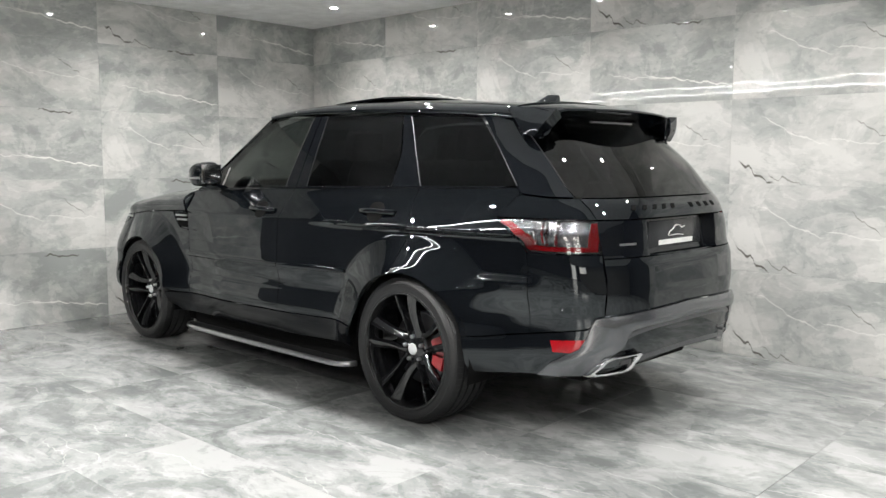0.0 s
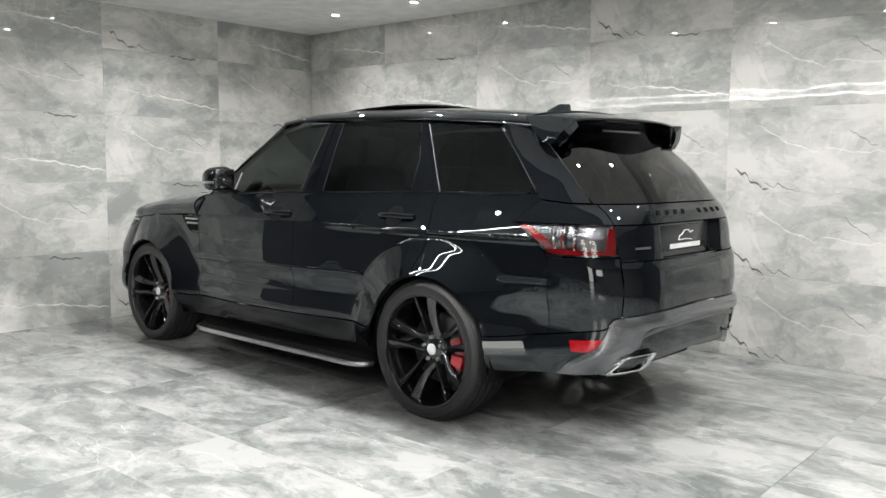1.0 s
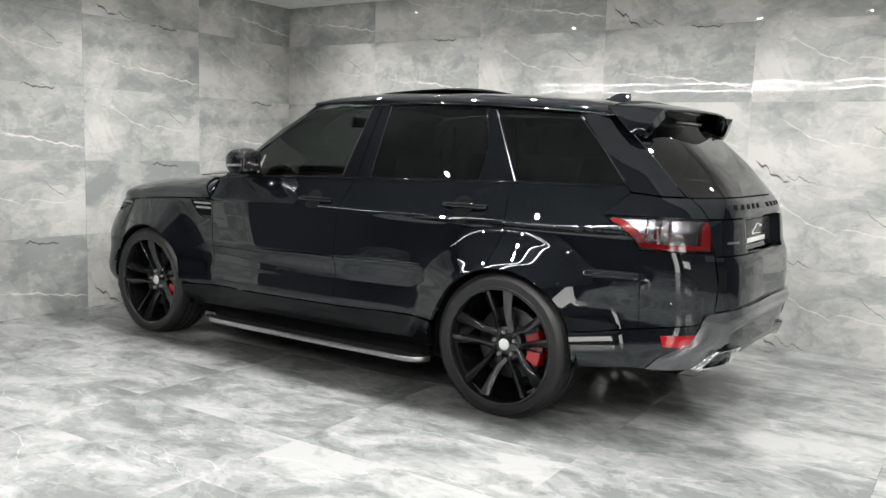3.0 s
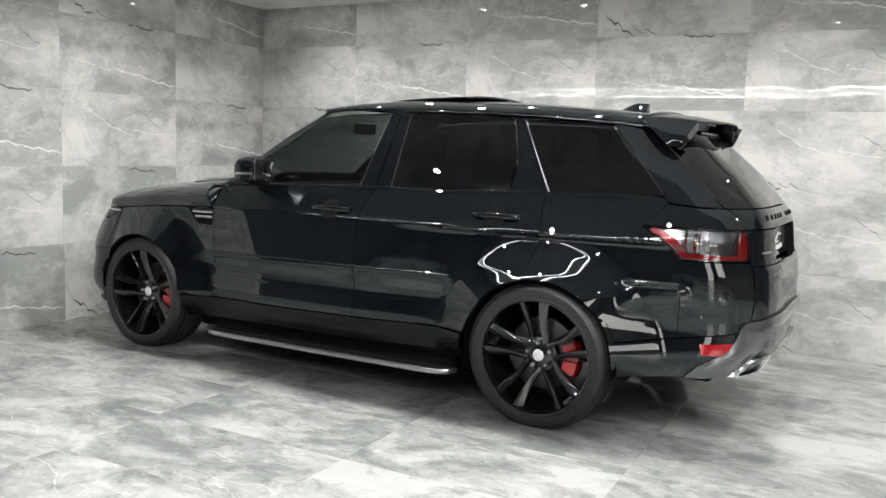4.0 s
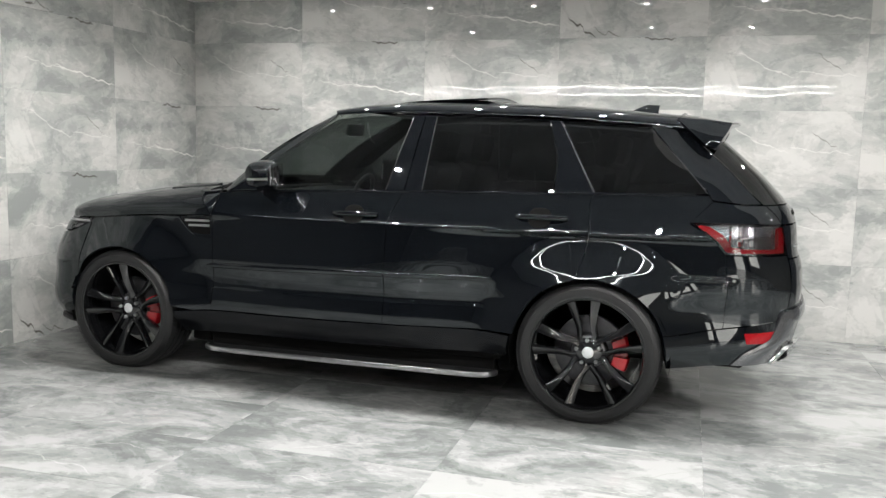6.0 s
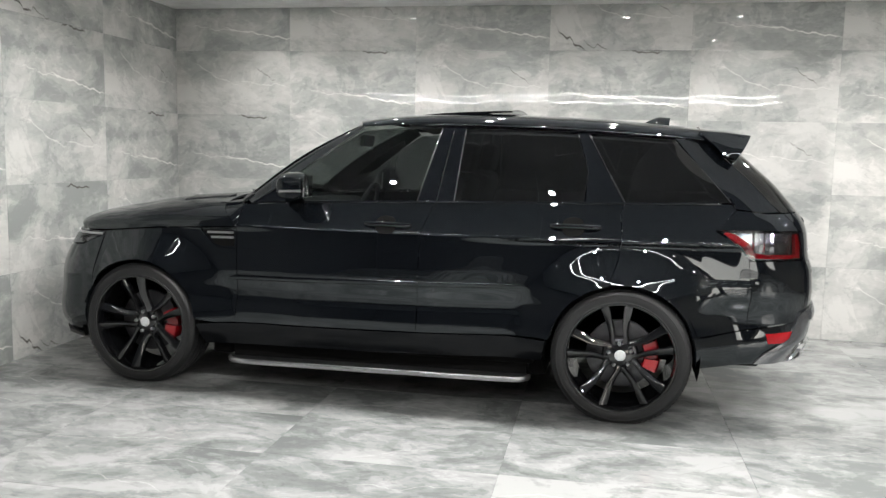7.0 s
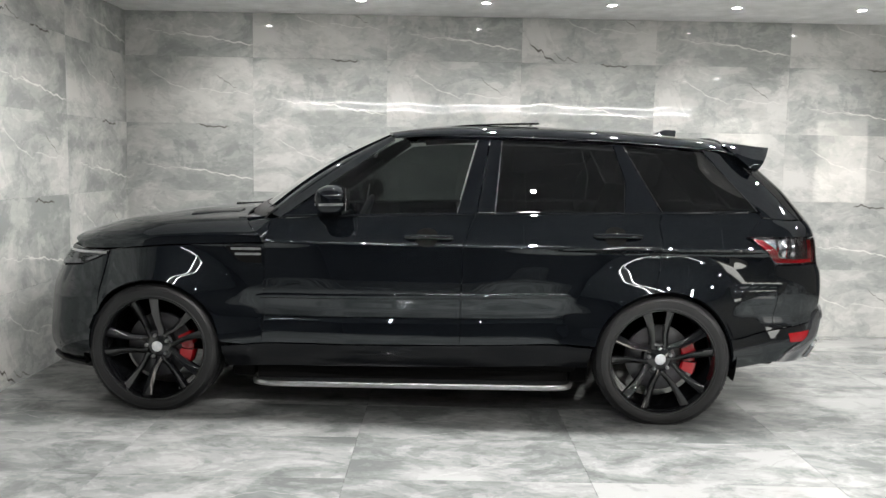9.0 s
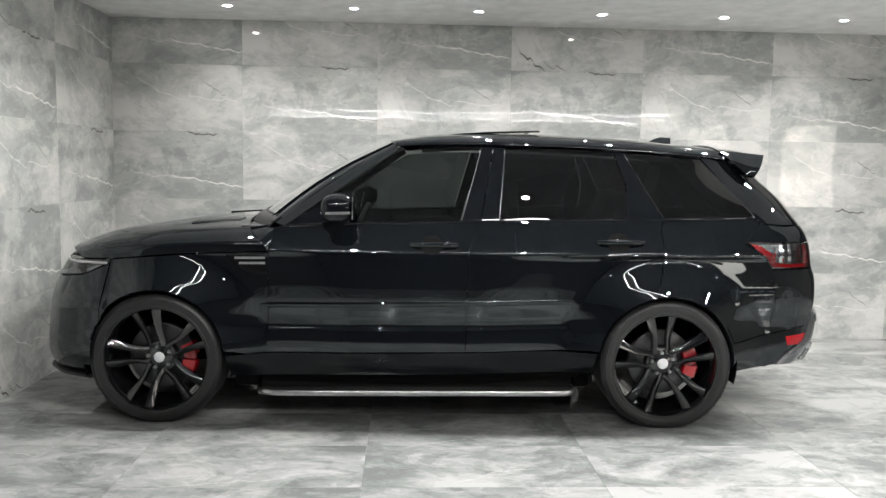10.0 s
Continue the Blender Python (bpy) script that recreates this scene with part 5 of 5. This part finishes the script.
part("scuttle", boxed(-1.02, -0.82, -0.74, 0.74, 1.105, 1.128, bevel=0.006), SATIN_BLACK, car, "black scuttle panel under the windscreen")

# ---- cabin ----
def seat(x, y, name="seat"):
    st = new(name)
    st.parent = car
    tagged(st, "black leather car seat")
    part("cushion", boxed(x - 0.26, x + 0.26, y - 0.25, y + 0.25, 0.62, 0.80, bevel=0.05), LEATHER, st)
    bm = bmesh.new()
    box(bm, -0.08, 0.08, -0.25, 0.25, 0.0, 0.62, bevel=0.05)
    bmesh.ops.transform(bm, matrix=pose(x + 0.27, y, 0.74, 0, 16, 0), verts=bm.verts)
    part("backrest", bm, LEATHER, st)
    bm = bmesh.new()
    box(bm, -0.05, 0.05, -0.13, 0.13, 0.0, 0.19, bevel=0.04)
    bmesh.ops.transform(bm, matrix=pose(x + 0.45, y, 1.34, 0, 12, 0), verts=bm.verts)
    part("headrest", bm, LEATHER, st)


for sx in (0.02, 0.98):
    for sy in (-0.40, 0.40):
        seat(sx, sy)
bm = bmesh.new()
box(bm, -1.02, -0.52, -0.74, 0.74, 0.80, 1.115, bevel=0.07)
part("dashboard", bm, LEATHER, car, "black dashboard")
bm = bmesh.new()
lathe(bm, [(0.165 + 0.016 * math.cos(radians(a)), 0.016 * math.sin(radians(a))) for a in range(0, 361, 45)], 36, "x")
bmesh.ops.transform(bm, matrix=pose(-0.42, 0.38, 1.06, 0, 22, 0), verts=bm.verts)
part("steering_wheel", bm, LEATHER, car, "black steering wheel rim")
bm = bmesh.new()
box(bm, -0.015, 0.015, -0.12, 0.12, -0.04, 0.04, bevel=0.012)
bmesh.ops.transform(bm, matrix=pose(-0.30, 0.0, 1.53, 0, 10, 0), verts=bm.verts)
part("rear_view_mirror", bm, SATIN_BLACK, car, "black interior mirror")
part("cabin_floor", boxed(-0.95, 1.9, -0.72, 0.72, 0.40, 0.44), CAVITY, car)
g = [[Vector((0.02 + 1.75 * i / 10, -0.60 + 1.2 * j / 10, ROOF_MID(0.02 + 1.75 * i / 10) - 0.065 - 0.03 * (abs(-0.60 + 1.2 * j / 10) / 0.6) ** 2)) for j in range(11)] for i in range(11)]
part("headliner", sheet(g, True, 0.0), HEADLINER, car, "grey headliner")


# ---- tiles: each one a piece of its wall or floor ----
def tile_mesh(w, h, mat, gap=0.0004, thick=0.011, bevel=0.0005):
    bm = bmesh.new()
    a, b = w / 2 - gap, h / 2 - gap
    rings = []
    for ins, d in ((0, -thick), (0, -bevel), (bevel, 0)):
        rings.append([bm.verts.new((sx * (a - ins), d, sz * (b - ins))) for sx, sz in ((-1, -1), (1, -1), (1, 1), (-1, 1))])
    for r0, r1 in zip(rings, rings[1:]):
        for k in range(4):
            bm.faces.new((r0[k], r0[(k + 1) % 4], r1[(k + 1) % 4], r1[k]))
    bm.faces.new(rings[-1])
    bmesh.ops.recalc_face_normals(bm, faces=bm.faces)
    me = finish("tile", bm, mat, 20)
    return me


TILES = {}
luck = random.Random(5)


def lay(parent, name, w, h, m, mat, look_of=(0, 0, 0.5)):
    """One tile of that size, its face at the pose's plane, a trifle out of true."""
    key = (round(w, 3), round(h, 3), mat.name)
    if key not in TILES:
        TILES[key] = tile_mesh(w, h, mat)
    ob = new(name, TILES[key])
    ob.parent = parent
    ob.color = (*look_of, h / 2)
    j = lambda a: luck.uniform(-a, a)
    ob.matrix_basis = m @ pose(0, j(0.0006), 0, j(0.10), 0, j(0.10))
    return ob


# the prints of the back wall, row by row from the floor, from the corner on: v veined, p plain, c plain with a low crack
BACK_PRINTS = ["vpvpcpv", "pvpvcvp", "vpvpcpv", "pvpvpvp", "vpvcvpv"]
SIDE_PRINTS = ["vcvp", "pvpv", "vpvp", "pvpv", "vcvp"]


def print_of(code):
    tone = 0.5 + luck.uniform(-0.035, 0.035)
    return (1.0 if code == "v" else 0.0, 1.0 if code == "c" else 0.0, tone)


# local frame of a tile: x along, z up, face towards +y
def wall_tiles():
    for r, (z0, z1) in enumerate(zip(ROWS_Z, ROWS_Z[1:])):
        xs = [WALL_X]
        x = 0.852 - 3 * TILE_W
        while x < TILE_END:
            if x > WALL_X + 0.05:
                xs.append(x)
            x += TILE_W
        xs.append(TILE_END)
        for k, (x0, x1) in enumerate(zip(xs, xs[1:])):
            lay(wall_back, "tile", x1 - x0, z1 - z0, pose((x0 + x1) / 2, WALL_Y, (z0 + z1) / 2, 0, 0, 180), WALL_TILE, print_of(BACK_PRINTS[r][k]))
        ys = [WALL_Y]
        y = WALL_Y - TILE_W
        while y > SIDE_END:
            ys.append(y)
            y -= TILE_W
        ys.append(SIDE_END)
        for k, (y1, y0) in enumerate(zip(ys, ys[1:])):
            lay(wall_left, "tile", y1 - y0, z1 - z0, pose(WALL_X, (y0 + y1) / 2, (z0 + z1) / 2, 0, 0, -90), WALL_TILE, print_of(SIDE_PRINTS[r][k]))


def floor_tiles():
    xs = [WALL_X]
    while xs[-1] < FAR_X - 0.3:
        xs.append(min(FAR_X, xs[-1] + TILE_W))
    y = WALL_Y
    while y > FAR_Y + 0.1:
        y0 = max(FAR_Y, y - 0.585)
        for x0, x1 in zip(xs, xs[1:]):
            lay(floor, "tile", x1 - x0, y - y0, pose((x0 + x1) / 2, (y + y0) / 2, 0, 90, 0, 0) , FLOOR_TILE)
        y = y0


wall_tiles()
floor_tiles()
